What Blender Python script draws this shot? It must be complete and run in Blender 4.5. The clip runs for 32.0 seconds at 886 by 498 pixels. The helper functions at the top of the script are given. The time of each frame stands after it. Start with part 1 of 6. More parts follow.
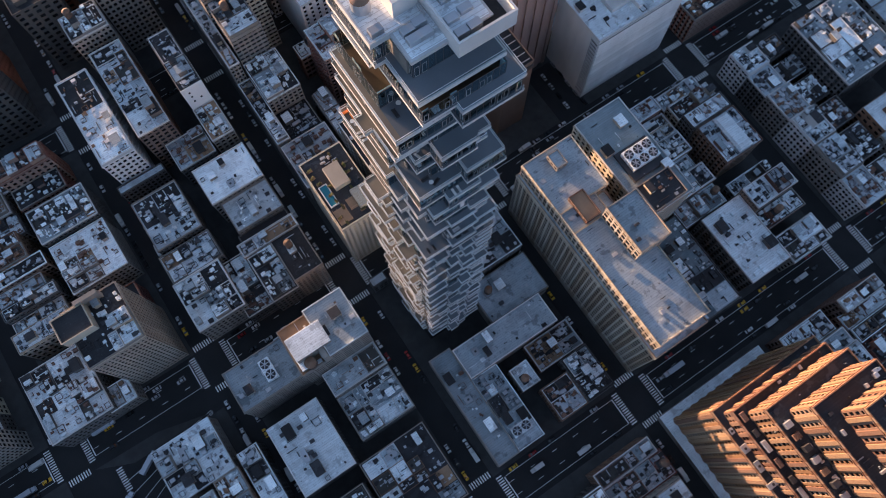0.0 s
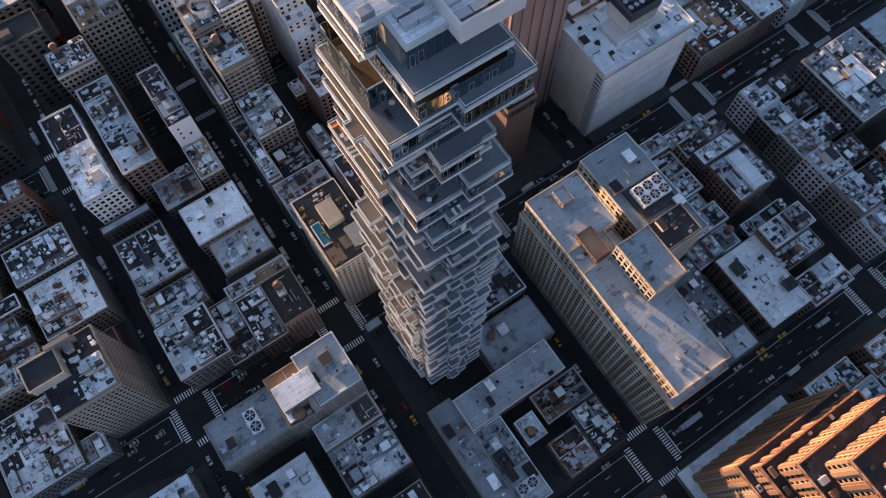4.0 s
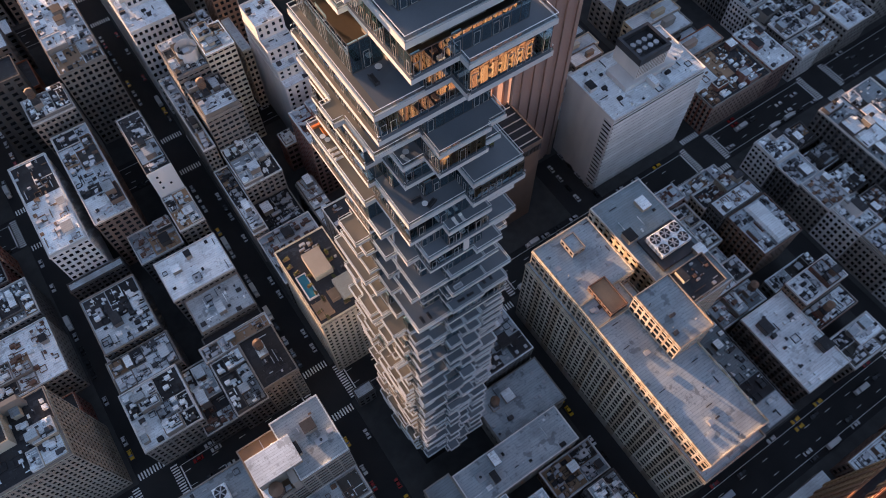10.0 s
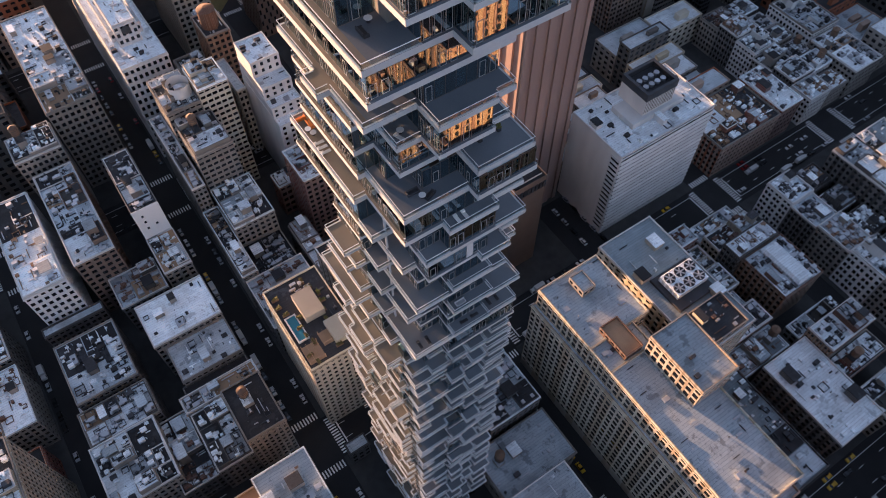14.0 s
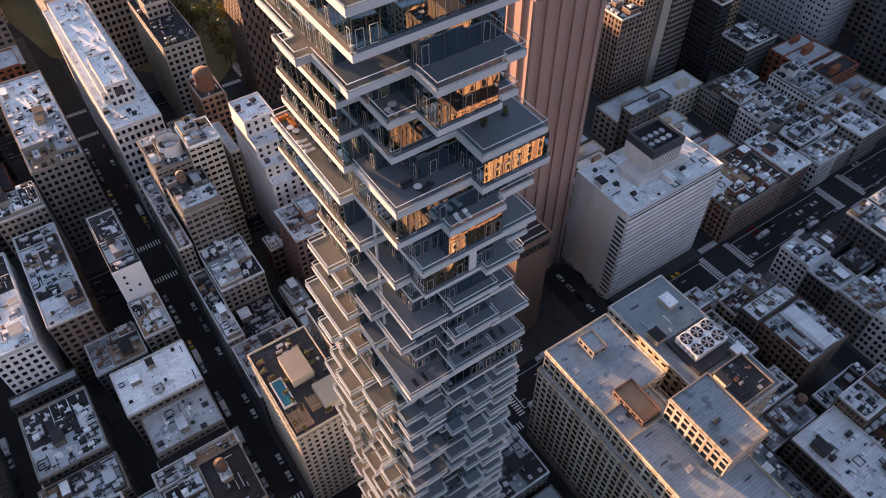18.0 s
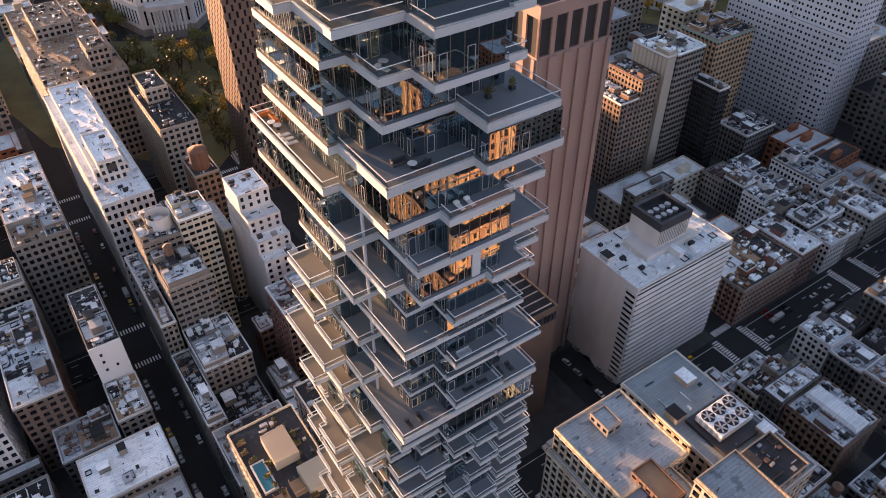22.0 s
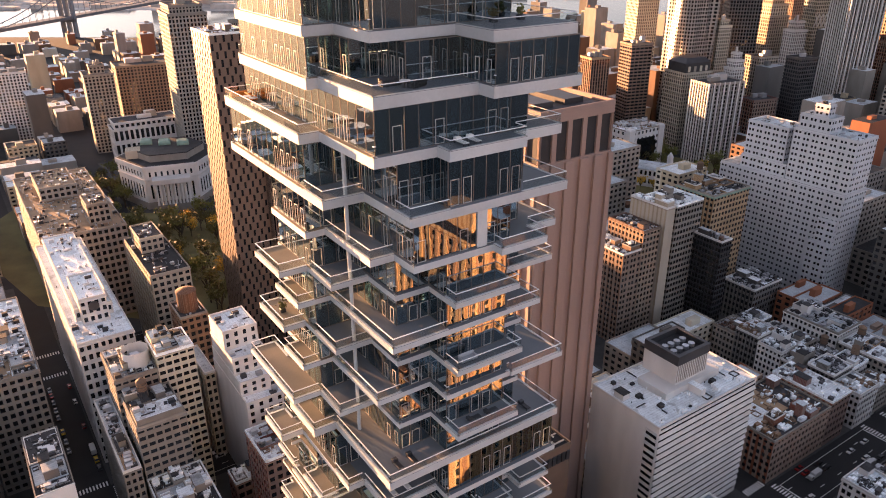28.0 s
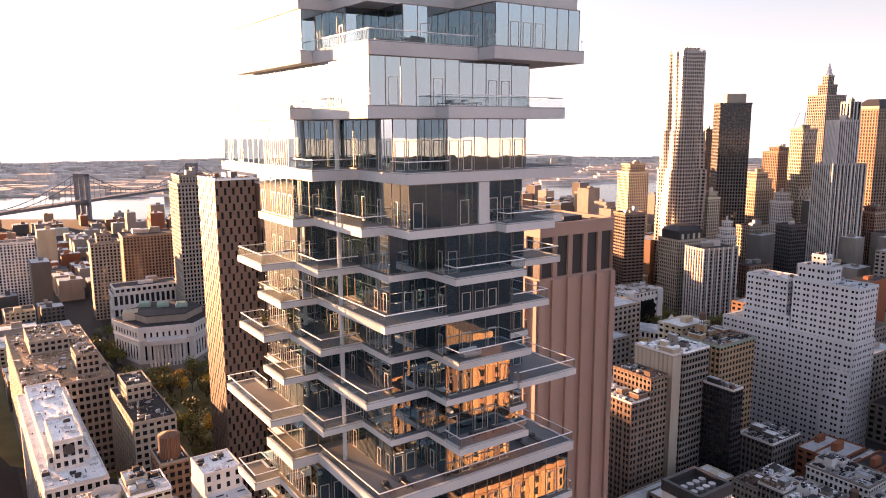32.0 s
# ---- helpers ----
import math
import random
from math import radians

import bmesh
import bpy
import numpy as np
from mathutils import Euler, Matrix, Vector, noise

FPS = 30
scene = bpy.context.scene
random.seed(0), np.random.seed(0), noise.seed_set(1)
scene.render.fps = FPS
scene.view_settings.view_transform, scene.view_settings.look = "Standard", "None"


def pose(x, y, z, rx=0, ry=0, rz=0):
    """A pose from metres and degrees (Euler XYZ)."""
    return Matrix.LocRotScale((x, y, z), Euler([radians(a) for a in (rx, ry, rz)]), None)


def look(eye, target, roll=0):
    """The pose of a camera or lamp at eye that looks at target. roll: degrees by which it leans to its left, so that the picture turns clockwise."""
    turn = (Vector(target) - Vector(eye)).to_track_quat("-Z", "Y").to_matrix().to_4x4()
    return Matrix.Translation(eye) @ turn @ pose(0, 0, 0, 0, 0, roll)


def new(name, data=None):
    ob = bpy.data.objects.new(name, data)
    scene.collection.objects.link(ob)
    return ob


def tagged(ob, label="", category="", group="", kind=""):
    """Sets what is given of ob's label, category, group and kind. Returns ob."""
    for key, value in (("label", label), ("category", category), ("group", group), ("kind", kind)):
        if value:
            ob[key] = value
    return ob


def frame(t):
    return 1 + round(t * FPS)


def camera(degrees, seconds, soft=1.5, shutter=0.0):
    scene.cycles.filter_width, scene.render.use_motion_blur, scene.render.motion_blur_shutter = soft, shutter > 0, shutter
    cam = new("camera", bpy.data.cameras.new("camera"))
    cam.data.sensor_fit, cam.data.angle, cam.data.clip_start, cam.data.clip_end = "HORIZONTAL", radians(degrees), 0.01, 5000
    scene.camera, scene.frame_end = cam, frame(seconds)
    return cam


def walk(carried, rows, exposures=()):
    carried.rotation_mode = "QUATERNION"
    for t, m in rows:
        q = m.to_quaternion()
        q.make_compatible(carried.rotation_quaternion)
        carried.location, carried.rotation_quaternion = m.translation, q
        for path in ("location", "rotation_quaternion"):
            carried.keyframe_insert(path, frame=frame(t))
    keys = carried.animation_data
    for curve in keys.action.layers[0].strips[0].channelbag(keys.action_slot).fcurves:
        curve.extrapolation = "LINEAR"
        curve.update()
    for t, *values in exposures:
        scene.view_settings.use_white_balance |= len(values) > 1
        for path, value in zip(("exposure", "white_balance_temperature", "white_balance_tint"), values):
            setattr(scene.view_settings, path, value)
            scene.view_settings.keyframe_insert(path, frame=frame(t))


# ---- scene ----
cam = camera(62.55, 32.0, soft=1.0)
# seconds, eye x y z, pitch (90 is level), roll, yaw
ROWS = [
    (0.0, -0.00, -0.10, 376.76, 16.56, 0.36, 0.00),
    (0.5, -0.02, -0.22, 374.00, 17.14, 0.34, -0.01),
    (1.0, -0.03, -0.34, 371.33, 17.69, 0.33, -0.01),
    (1.5, -0.05, -0.46, 368.50, 18.26, 0.31, -0.01),
    (2.0, -0.06, -0.58, 365.75, 18.84, 0.34, -0.02),
    (2.5, -0.08, -0.71, 362.96, 19.41, 0.32, -0.02),
    (3.0, -0.10, -0.84, 360.28, 19.95, 0.33, -0.03),
    (3.5, -0.11, -0.96, 357.50, 20.53, 0.34, -0.03),
    (5.5, -0.18, -1.48, 346.48, 22.78, 0.30, -0.10),
    (6.0, -0.19, -1.62, 343.80, 23.34, 0.30, -0.09),
    (6.5, -0.21, -1.75, 340.91, 23.92, 0.30, -0.09),
    (7.0, -0.23, -1.88, 338.27, 24.47, 0.29, -0.09),
    (7.5, -0.24, -2.01, 335.39, 25.05, 0.28, -0.08),
    (8.0, -0.26, -2.14, 332.62, 25.63, 0.27, -0.09),
    (8.5, -0.27, -2.27, 329.93, 26.19, 0.27, -0.09),
    (9.0, -0.29, -2.40, 327.09, 26.77, 0.26, -0.10),
    (9.5, -0.31, -2.53, 324.34, 27.36, 0.25, -0.09),
    (10.0, -0.32, -2.66, 321.50, 27.96, 0.22, -0.08),
    (10.5, -0.34, -2.79, 318.81, 28.56, 0.24, -0.09),
    (11.0, -0.35, -2.92, 315.99, 29.18, 0.23, -0.08),
    (11.5, -0.37, -3.04, 313.15, 29.81, 0.22, -0.08),
    (12.0, -0.39, -3.17, 310.34, 30.47, 0.21, -0.08),
    (12.5, -0.40, -3.29, 307.64, 31.11, 0.22, -0.08),
    (13.0, -0.42, -3.41, 304.82, 31.83, 0.22, -0.07),
    (13.5, -0.43, -3.53, 302.02, 32.61, 0.22, -0.09),
    (14.0, -0.45, -3.65, 299.19, 33.40, 0.22, -0.09),
    (14.5, -0.45, -3.76, 296.45, 34.24, 0.20, -0.09),
    (16.5, -0.45, -4.20, 285.41, 37.78, 0.18, -0.10),
    (17.0, -0.45, -4.30, 282.61, 38.77, 0.19, -0.10),
    (17.5, -0.45, -4.40, 279.79, 39.75, 0.19, -0.10),
    (18.0, -0.45, -4.50, 276.96, 40.80, 0.17, -0.11),
    (18.5, -0.45, -4.59, 274.24, 41.84, 0.18, -0.12),
    (19.0, -0.45, -4.68, 271.44, 42.93, 0.17, -0.11),
    (19.5, -0.45, -4.76, 268.59, 44.02, 0.17, -0.12),
    (20.0, -0.45, -4.84, 265.78, 45.16, 0.17, -0.12),
    (20.5, -0.45, -4.92, 263.01, 46.29, 0.17, -0.13),
    (21.0, -0.45, -5.00, 260.22, 47.44, 0.16, -0.13),
    (21.5, -0.45, -5.07, 257.42, 48.61, 0.14, -0.15),
    (22.0, -0.45, -5.13, 254.57, 49.78, 0.14, -0.16),
    (22.5, -0.45, -5.19, 251.86, 50.90, 0.16, -0.16),
    (23.0, -0.45, -5.25, 249.00, 52.15, 0.14, -0.17),
    (23.5, -0.45, -5.30, 246.17, 53.45, 0.15, -0.17),
    (24.0, -0.45, -5.35, 243.31, 54.75, 0.14, -0.18),
    (24.5, -0.45, -5.39, 240.55, 56.03, 0.13, -0.19),
    (25.0, -0.45, -5.42, 237.69, 57.41, 0.14, -0.20),
    (25.5, -0.45, -5.45, 234.85, 58.79, 0.13, -0.21),
    (27.5, -0.45, -5.52, 223.49, 64.34, 0.14, -0.22),
    (28.0, -0.45, -5.52, 220.62, 65.79, 0.15, -0.23),
    (28.5, -0.45, -5.51, 217.85, 67.22, 0.16, -0.23),
    (29.0, -0.45, -5.50, 214.97, 68.69, 0.16, -0.24),
    (29.5, -0.45, -5.49, 212.03, 70.15, 0.17, -0.24),
    (30.0, -0.45, -5.46, 209.10, 71.97, 0.18, -0.26),
    (30.5, -0.45, -5.43, 206.31, 74.06, 0.18, -0.27),
    (31.0, -0.45, -5.39, 203.40, 76.24, 0.21, -0.29),
    (31.5, -0.45, -5.34, 200.47, 78.42, 0.23, -0.29),
    (32.0, -0.45, -5.29, 197.57, 80.42, 0.24, -0.30),
]

# ---- light ----
WHEN = [(0.0, 2.5, 5050, 9), (6.0, 2.55, 5330, 12), (13.0, 2.62, 5600, 16), (19.0, 2.75, 5800, 18), (22.0, 2.9, 6050, 19), (24.0, 2.99, 6380, 20), (25.5, 3.13, 7000, 22), (28.0, 3.14, 7050, 24), (30.0, 3.11, 7150, 26), (32.0, 3.12, 7000, 28)]
walk(cam, [(t, pose(x, y, z, rx, ry, rz)) for t, x, y, z, rx, ry, rz in ROWS], WHEN)

GRID = 34.0                       # the street grid, degrees from x
G = pose(0, 0, 0, 0, 0, GRID)
SUN_TURN, SUN_RISE = 140.0, 3.2   # where the sun stands: degrees from x, and above the horizon

world = bpy.data.worlds.new("sky")
scene.world = world
world.use_nodes = True
wn = world.node_tree.nodes
sky = wn.new("ShaderNodeTexSky")
sky.sky_type, sky.sun_disc = "NISHITA", False
sky.sun_elevation, sky.sun_rotation = radians(SUN_RISE), radians(90 - SUN_TURN)
sky.air_density, sky.dust_density, sky.ozone_density = 1.0, 1.8, 3.0
wn["Background"].inputs["Strength"].default_value = 0.09
veil = wn.new("ShaderNodeHueSaturation")
veil.inputs["Saturation"].default_value = 0.46
world.node_tree.links.new(sky.outputs[0], veil.inputs["Color"])
# morning haze, thickest along the whole horizon
way, height, thick, haze = wn.new("ShaderNodeTexCoord"), wn.new("ShaderNodeSeparateXYZ"), wn.new("ShaderNodeMapRange"), wn.new("ShaderNodeMix")
haze.data_type = "RGBA"
thick.interpolation_type = "SMOOTHSTEP"
thick.inputs["From Min"].default_value, thick.inputs["From Max"].default_value = 0.0, 0.2
thick.inputs["To Min"].default_value, thick.inputs["To Max"].default_value = 0.8, 0.0
haze.inputs["B"].default_value = (1.9, 1.85, 1.9, 1)
world.node_tree.links.new(way.outputs["Generated"], height.inputs[0])
world.node_tree.links.new(height.outputs["Z"], thick.inputs["Value"])
world.node_tree.links.new(thick.outputs["Result"], haze.inputs["Factor"])
world.node_tree.links.new(veil.outputs[0], haze.inputs["A"])
world.node_tree.links.new(haze.outputs["Result"], wn["Background"].inputs["Color"])

sun = new("sun", bpy.data.lights.new("sun", "SUN"))
sun.data.energy, sun.data.angle, sun.data.color = 4.4, radians(0.6), (1.0, 0.53, 0.24)
far = Vector((math.cos(radians(SUN_TURN)) * math.cos(radians(SUN_RISE)), math.sin(radians(SUN_TURN)) * math.cos(radians(SUN_RISE)), math.sin(radians(SUN_RISE))))
sun.matrix_world = look(far * 500, (0, 0, 0))


# ---- materials ----
def material(name, base, rough=0.8, metal=0.0, spread=0.25, grain=6.0, stain=0.15, bump=0.15, spec=0.5, hue=0.0, ior=1.45, by_object=0.25, streak=0.0):
    """Base colour with variation from one thing to the next, broad stains, fine grain and relief."""
    m = bpy.data.materials.new(name)
    m.use_nodes = True
    n, k = m.node_tree.nodes, m.node_tree.links.new
    b = n["Principled BSDF"]
    b.inputs["Roughness"].default_value, b.inputs["Metallic"].default_value = rough, metal
    b.inputs["IOR"].default_value, b.inputs["Specular IOR Level"].default_value = ior, spec
    co = n.new("ShaderNodeTexCoord")
    broad, fine = n.new("ShaderNodeTexNoise"), n.new("ShaderNodeTexNoise")
    stretch = n.new("ShaderNodeMapping")
    stretch.inputs["Scale"].default_value = (1, 1, 1 - 0.9 * streak)
    k(co.outputs["Object"], stretch.inputs[0])
    broad.inputs["Scale"].default_value, broad.inputs["Detail"].default_value = stain, 5
    fine.inputs["Scale"].default_value, fine.inputs["Detail"].default_value = grain, 6
    k(stretch.outputs[0], broad.inputs["Vector"]), k(co.outputs["Object"], fine.inputs["Vector"])
    info = n.new("ShaderNodeObjectInfo")
    add = n.new("ShaderNodeMath"); add.operation = "MULTIPLY_ADD"
    k(broad.outputs[0], add.inputs[0]); add.inputs[1].default_value = 1.6; add.inputs[2].default_value = -0.8
    sum2 = n.new("ShaderNodeMath"); sum2.operation = "MULTIPLY_ADD"
    k(fine.outputs[0], sum2.inputs[0]); sum2.inputs[1].default_value = 0.9; sum2.inputs[2].default_value = -0.45
    both = n.new("ShaderNodeMath"); both.operation = "ADD"
    k(add.outputs[0], both.inputs[0]), k(sum2.outputs[0], both.inputs[1])
    each = n.new("ShaderNodeMath"); each.operation = "MULTIPLY_ADD"
    k(info.outputs["Random"], each.inputs[0]); each.inputs[1].default_value = 2 * by_object; each.inputs[2].default_value = 1 - by_object
    scale = n.new("ShaderNodeMath"); scale.operation = "MULTIPLY_ADD"
    k(both.outputs[0], scale.inputs[0]); scale.inputs[1].default_value = spread * 2; scale.inputs[2].default_value = 1.0
    val = n.new("ShaderNodeMath"); val.operation = "MULTIPLY"
    k(scale.outputs[0], val.inputs[0]), k(each.outputs[0], val.inputs[1])
    hsv = n.new("ShaderNodeHueSaturation")
    hsv.inputs["Color"].default_value = (*base, 1)
    k(val.outputs[0], hsv.inputs["Value"])
    if hue:
        turn = n.new("ShaderNodeMath"); turn.operation = "MULTIPLY_ADD"
        k(info.outputs["Random"], turn.inputs[0]); turn.inputs[1].default_value = hue; turn.inputs[2].default_value = 0.5 - hue / 2
        k(turn.outputs[0], hsv.inputs["Hue"])
    k(hsv.outputs[0], b.inputs["Base Color"])
    if bump:
        bp = n.new("ShaderNodeBump"); bp.inputs["Strength"].default_value = bump; bp.inputs["Distance"].default_value = 0.05
        k(fine.outputs[0], bp.inputs["Height"]), k(bp.outputs[0], b.inputs["Normal"])
    return m


def brickwork(name, base, mortar, size=0.22):
    """Brick courses with mortar, and weathering over them."""
    m = material(name, base, 0.85, spread=0.22, grain=4.0, stain=0.08, by_object=0.3, hue=0.03, streak=0.7)
    n, k = m.node_tree.nodes, m.node_tree.links.new
    b, hsv = n["Principled BSDF"], n["Hue/Saturation/Value"]
    br = n.new("ShaderNodeTexBrick")
    br.inputs["Scale"].default_value, br.inputs["Mortar Size"].default_value = 1 / size, 0.03
    br.inputs["Color1"].default_value, br.inputs["Color2"].default_value, br.inputs["Mortar"].default_value = (*base, 1), (*[c * 0.75 for c in base], 1), (*mortar, 1)
    k(br.outputs["Color"], hsv.inputs["Color"])
    return m


def pane_glass(name, tint, face=0.08, wavy=0.08):
    """Clear coated glass: what does not mirror goes through, slightly tinted."""
    m = bpy.data.materials.new(name)
    m.use_nodes = True
    n, k = m.node_tree.nodes, m.node_tree.links.new
    n.remove(n["Principled BSDF"])
    mix, clear, gloss, facing = n.new("ShaderNodeMixShader"), n.new("ShaderNodeBsdfTransparent"), n.new("ShaderNodeBsdfGlossy"), n.new("ShaderNodeLayerWeight")
    clear.inputs[0].default_value = (*tint, 1)
    gloss.inputs["Color"].default_value, gloss.inputs["Roughness"].default_value = (0.78, 0.92, 1.0, 1), 0.01
    power, add = n.new("ShaderNodeMath"), n.new("ShaderNodeMath")
    power.operation, add.operation = "POWER", "MULTIPLY_ADD"
    power.inputs[1].default_value, add.inputs[1].default_value, add.inputs[2].default_value = 5.0, 1 - face, face
    k(facing.outputs["Facing"], power.inputs[0]), k(power.outputs[0], add.inputs[0])
    wave, bp, co = n.new("ShaderNodeTexNoise"), n.new("ShaderNodeBump"), n.new("ShaderNodeTexCoord")
    wave.inputs["Scale"].default_value, bp.inputs["Strength"].default_value, bp.inputs["Distance"].default_value = 0.35, wavy, 0.1
    k(co.outputs["Object"], wave.inputs["Vector"]), k(wave.outputs[0], bp.inputs["Height"]), k(bp.outputs[0], gloss.inputs["Normal"])
    k(add.outputs[0], mix.inputs[0]), k(clear.outputs[0], mix.inputs[1]), k(gloss.outputs[0], mix.inputs[2]), k(mix.outputs[0], n["Material Output"].inputs[0])
    return m


def roofing(name, base, rough, each, worn=0.34):
    """Roof sheet in seamed strips, with sharp-edged scuffs, old patches and pond stains. worn: how the scuffs compare with the sheet."""
    m = material(name, base, rough, spread=0.22, stain=0.12, grain=1.6, by_object=each)
    n, k = m.node_tree.nodes, m.node_tree.links.new
    b, hsv = n["Principled BSDF"], n["Hue/Saturation/Value"]
    co = n["Texture Coordinate"]
    strip = n.new("ShaderNodeTexBrick")
    strip.offset = 0.37
    strip.inputs["Scale"].default_value, strip.inputs["Mortar Size"].default_value = 0.2, 0.012
    strip.inputs["Brick Width"].default_value, strip.inputs["Row Height"].default_value = 1.9, 0.22
    strip.inputs["Color1"].default_value, strip.inputs["Color2"].default_value, strip.inputs["Mortar"].default_value = (*base, 1), (*[c * 0.86 for c in base], 1), (*[c * 0.6 for c in base], 1)
    k(co.outputs["Object"], strip.inputs["Vector"])
    last = strip.outputs["Color"]
    for size, low, high, amount in ((0.16, 0.58, 0.62, 0.7), (0.7, 0.6, 0.64, 0.55), (0.045, 0.54, 0.66, 0.5)):
        blot, edge, mix = n.new("ShaderNodeTexNoise"), n.new("ShaderNodeMapRange"), n.new("ShaderNodeMix")
        shift, where = n.new("ShaderNodeVectorMath"), n.new("ShaderNodeObjectInfo")
        shift.operation = "ADD"
        k(co.outputs["Object"], shift.inputs[0]), k(where.outputs["Location"], shift.inputs[1])
        blot.inputs["Scale"].default_value, blot.inputs["Detail"].default_value, blot.inputs["Roughness"].default_value = size, 8, 0.62
        k(shift.outputs[0], blot.inputs["Vector"])
        edge.inputs["From Min"].default_value, edge.inputs["From Max"].default_value, edge.inputs["To Max"].default_value = low, high, amount
        k(blot.outputs[0], edge.inputs["Value"])
        mix.data_type = "RGBA"
        mix.inputs["B"].default_value = (*[c * worn for c in base], 1)
        k(edge.outputs["Result"], mix.inputs["Factor"]), k(last, mix.inputs["A"])
        last = mix.outputs["Result"]
    k(last, hsv.inputs["Color"])
    return m


SLAB = material("pale concrete", (0.55, 0.555, 0.555), 0.7, spread=0.1, stain=0.2, grain=3, by_object=0.06, streak=0.6)
PAVED = material("grey terrace paving", (0.15, 0.162, 0.178), 0.75, spread=0.12, by_object=0.12)
GLASS = pane_glass("tower glass", (0.27, 0.38, 0.41), 0.42, 0.05)
RAILGLASS = pane_glass("railing glass", (0.93, 0.95, 0.95), 0.03, 0.0)
# warm copy of the terrace paving, with the morning sun in its colour
SUNPAVED = material("tan terrace paving", (0.2, 0.165, 0.125), 0.75, spread=0.15, by_object=0.15)
RAIL = material("white painted rail", (0.82, 0.83, 0.84), 0.45, 0.0, spread=0.05)
FRAME = material("light window frame", (0.5, 0.48, 0.45), 0.45, 0.3, spread=0.05)
BRONZE = material("brown granite cladding", (0.15, 0.105, 0.08), 0.6, spread=0.12, by_object=0.05)
PARQUET = material("dark parquet floor", (0.11, 0.08, 0.055), 0.45, spread=0.2, by_object=0.3)
INSIDE = material("dim interior plaster", (0.32, 0.3, 0.27), 0.9, spread=0.2, by_object=0.5)
CURTAIN = material("drawn curtain", (0.36, 0.5, 0.54), 0.9, spread=0.15, by_object=0.4, grain=2)
METALPANEL = material("bronze panel", (0.2, 0.17, 0.15), 0.4, 0.5, spread=0.15, by_object=0.2)
WINDOW = material("dark window glass", (0.012, 0.014, 0.017), 0.08, 0.0, spread=0.3, bump=0.0, spec=0.5, ior=1.5, by_object=0.4)
BEIGE = brickwork("beige brick", (0.4, 0.33, 0.24), (0.44, 0.4, 0.33))
GREYBRICK = brickwork("grey brick", (0.075, 0.07, 0.066), (0.14, 0.135, 0.13))
REDBRICK = brickwork("red brick", (0.22, 0.065, 0.04), (0.24, 0.17, 0.14))
BROWNBRICK = brickwork("brown brick", (0.17, 0.095, 0.06), (0.2, 0.15, 0.12))
ORANGEBRICK = brickwork("orange brick", (0.21, 0.11, 0.057), (0.3, 0.2, 0.13))
PALEBRICK = material("pale grey glazed brick", (0.5, 0.52, 0.55), 0.75, spread=0.14, stain=0.06, by_object=0.05, streak=0.7)
WHITEPAINT = material("white painted masonry", (0.76, 0.76, 0.75), 0.75, spread=0.12, stain=0.1, by_object=0.05, streak=0.8)
WHITESTONE = material("white stone", (0.6, 0.59, 0.575), 0.8, spread=0.16, stain=0.12, by_object=0.1, streak=0.7)
STONE = material("grey limestone", (0.25, 0.23, 0.205), 0.85, spread=0.2, by_object=0.2, streak=0.7)
GRANITE = material("pink flame-textured granite", (0.29, 0.2, 0.17), 0.7, spread=0.16, stain=0.07, grain=2.5, by_object=0.03, streak=0.85)
MEMBRANE = roofing("pale roof membrane", (0.84, 0.9, 0.93), 0.6, 0.18, 0.45)
SILVER = roofing("silver roof coating", (0.43, 0.485, 0.52), 0.5, 0.4)
WORNROOF = roofing("weathered grey roof", (0.2, 0.24, 0.26), 0.6, 0.3, 0.7)
TAR = roofing("dark roof felt", (0.03, 0.03, 0.033), 0.8, 0.4, 1.9)
DECK = material("wood deck", (0.3, 0.2, 0.12), 0.7, spread=0.25)
STEEL = material("galvanised steel", (0.45, 0.46, 0.48), 0.4, 0.6, spread=0.15, by_object=0.2)
DARKMETAL = material("dark metal", (0.06, 0.06, 0.065), 0.5, 0.5, spread=0.2)
TANKWOOD = material("weathered tank wood", (0.17, 0.11, 0.075), 0.85, spread=0.3, by_object=0.3)
ASPHALT = material("asphalt", (0.02, 0.0203, 0.0212), 0.85, spread=0.3, stain=0.08, grain=2.0, by_object=0.0)
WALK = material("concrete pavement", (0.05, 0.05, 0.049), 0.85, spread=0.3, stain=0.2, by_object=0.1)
PAINT = material("road paint", (0.8, 0.8, 0.78), 0.7, spread=0.3, stain=0.5, by_object=0.05)
BRIDGESTEEL = material("blue-grey painted bridge steel", (0.16, 0.17, 0.19), 0.6, 0.2, spread=0.15)
COPPER = material("green copper sheet", (0.2, 0.3, 0.24), 0.6, spread=0.25, by_object=0.1)
LAWN = material("worn park lawn", (0.14, 0.125, 0.05), 0.9, spread=0.4, stain=0.05, by_object=0.0)
RIPPLE = material("brushed steel cladding", (0.27, 0.26, 0.25), 0.42, 0.75, spread=0.12, by_object=0.0)
ORANGE = material("orange upholstery", (0.65, 0.2, 0.04), 0.8, spread=0.1)
LINEN = material("white outdoor fabric", (0.7, 0.69, 0.66), 0.9, spread=0.1)
# roof well floors, dark in place of the shade of a deep shaft
WELLSHADE = material("dark yard ground", (0.07, 0.068, 0.062), 0.9, spread=0.4)
LEAF = material("autumn leaves", (0.11, 0.105, 0.028), 0.7, spread=0.4, grain=1.5, by_object=0.35, hue=0.05)
GOLDLEAF = material("yellow leaves", (0.42, 0.26, 0.03), 0.7, spread=0.4, by_object=0.25)
BARK = material("bark", (0.07, 0.05, 0.035), 0.9)
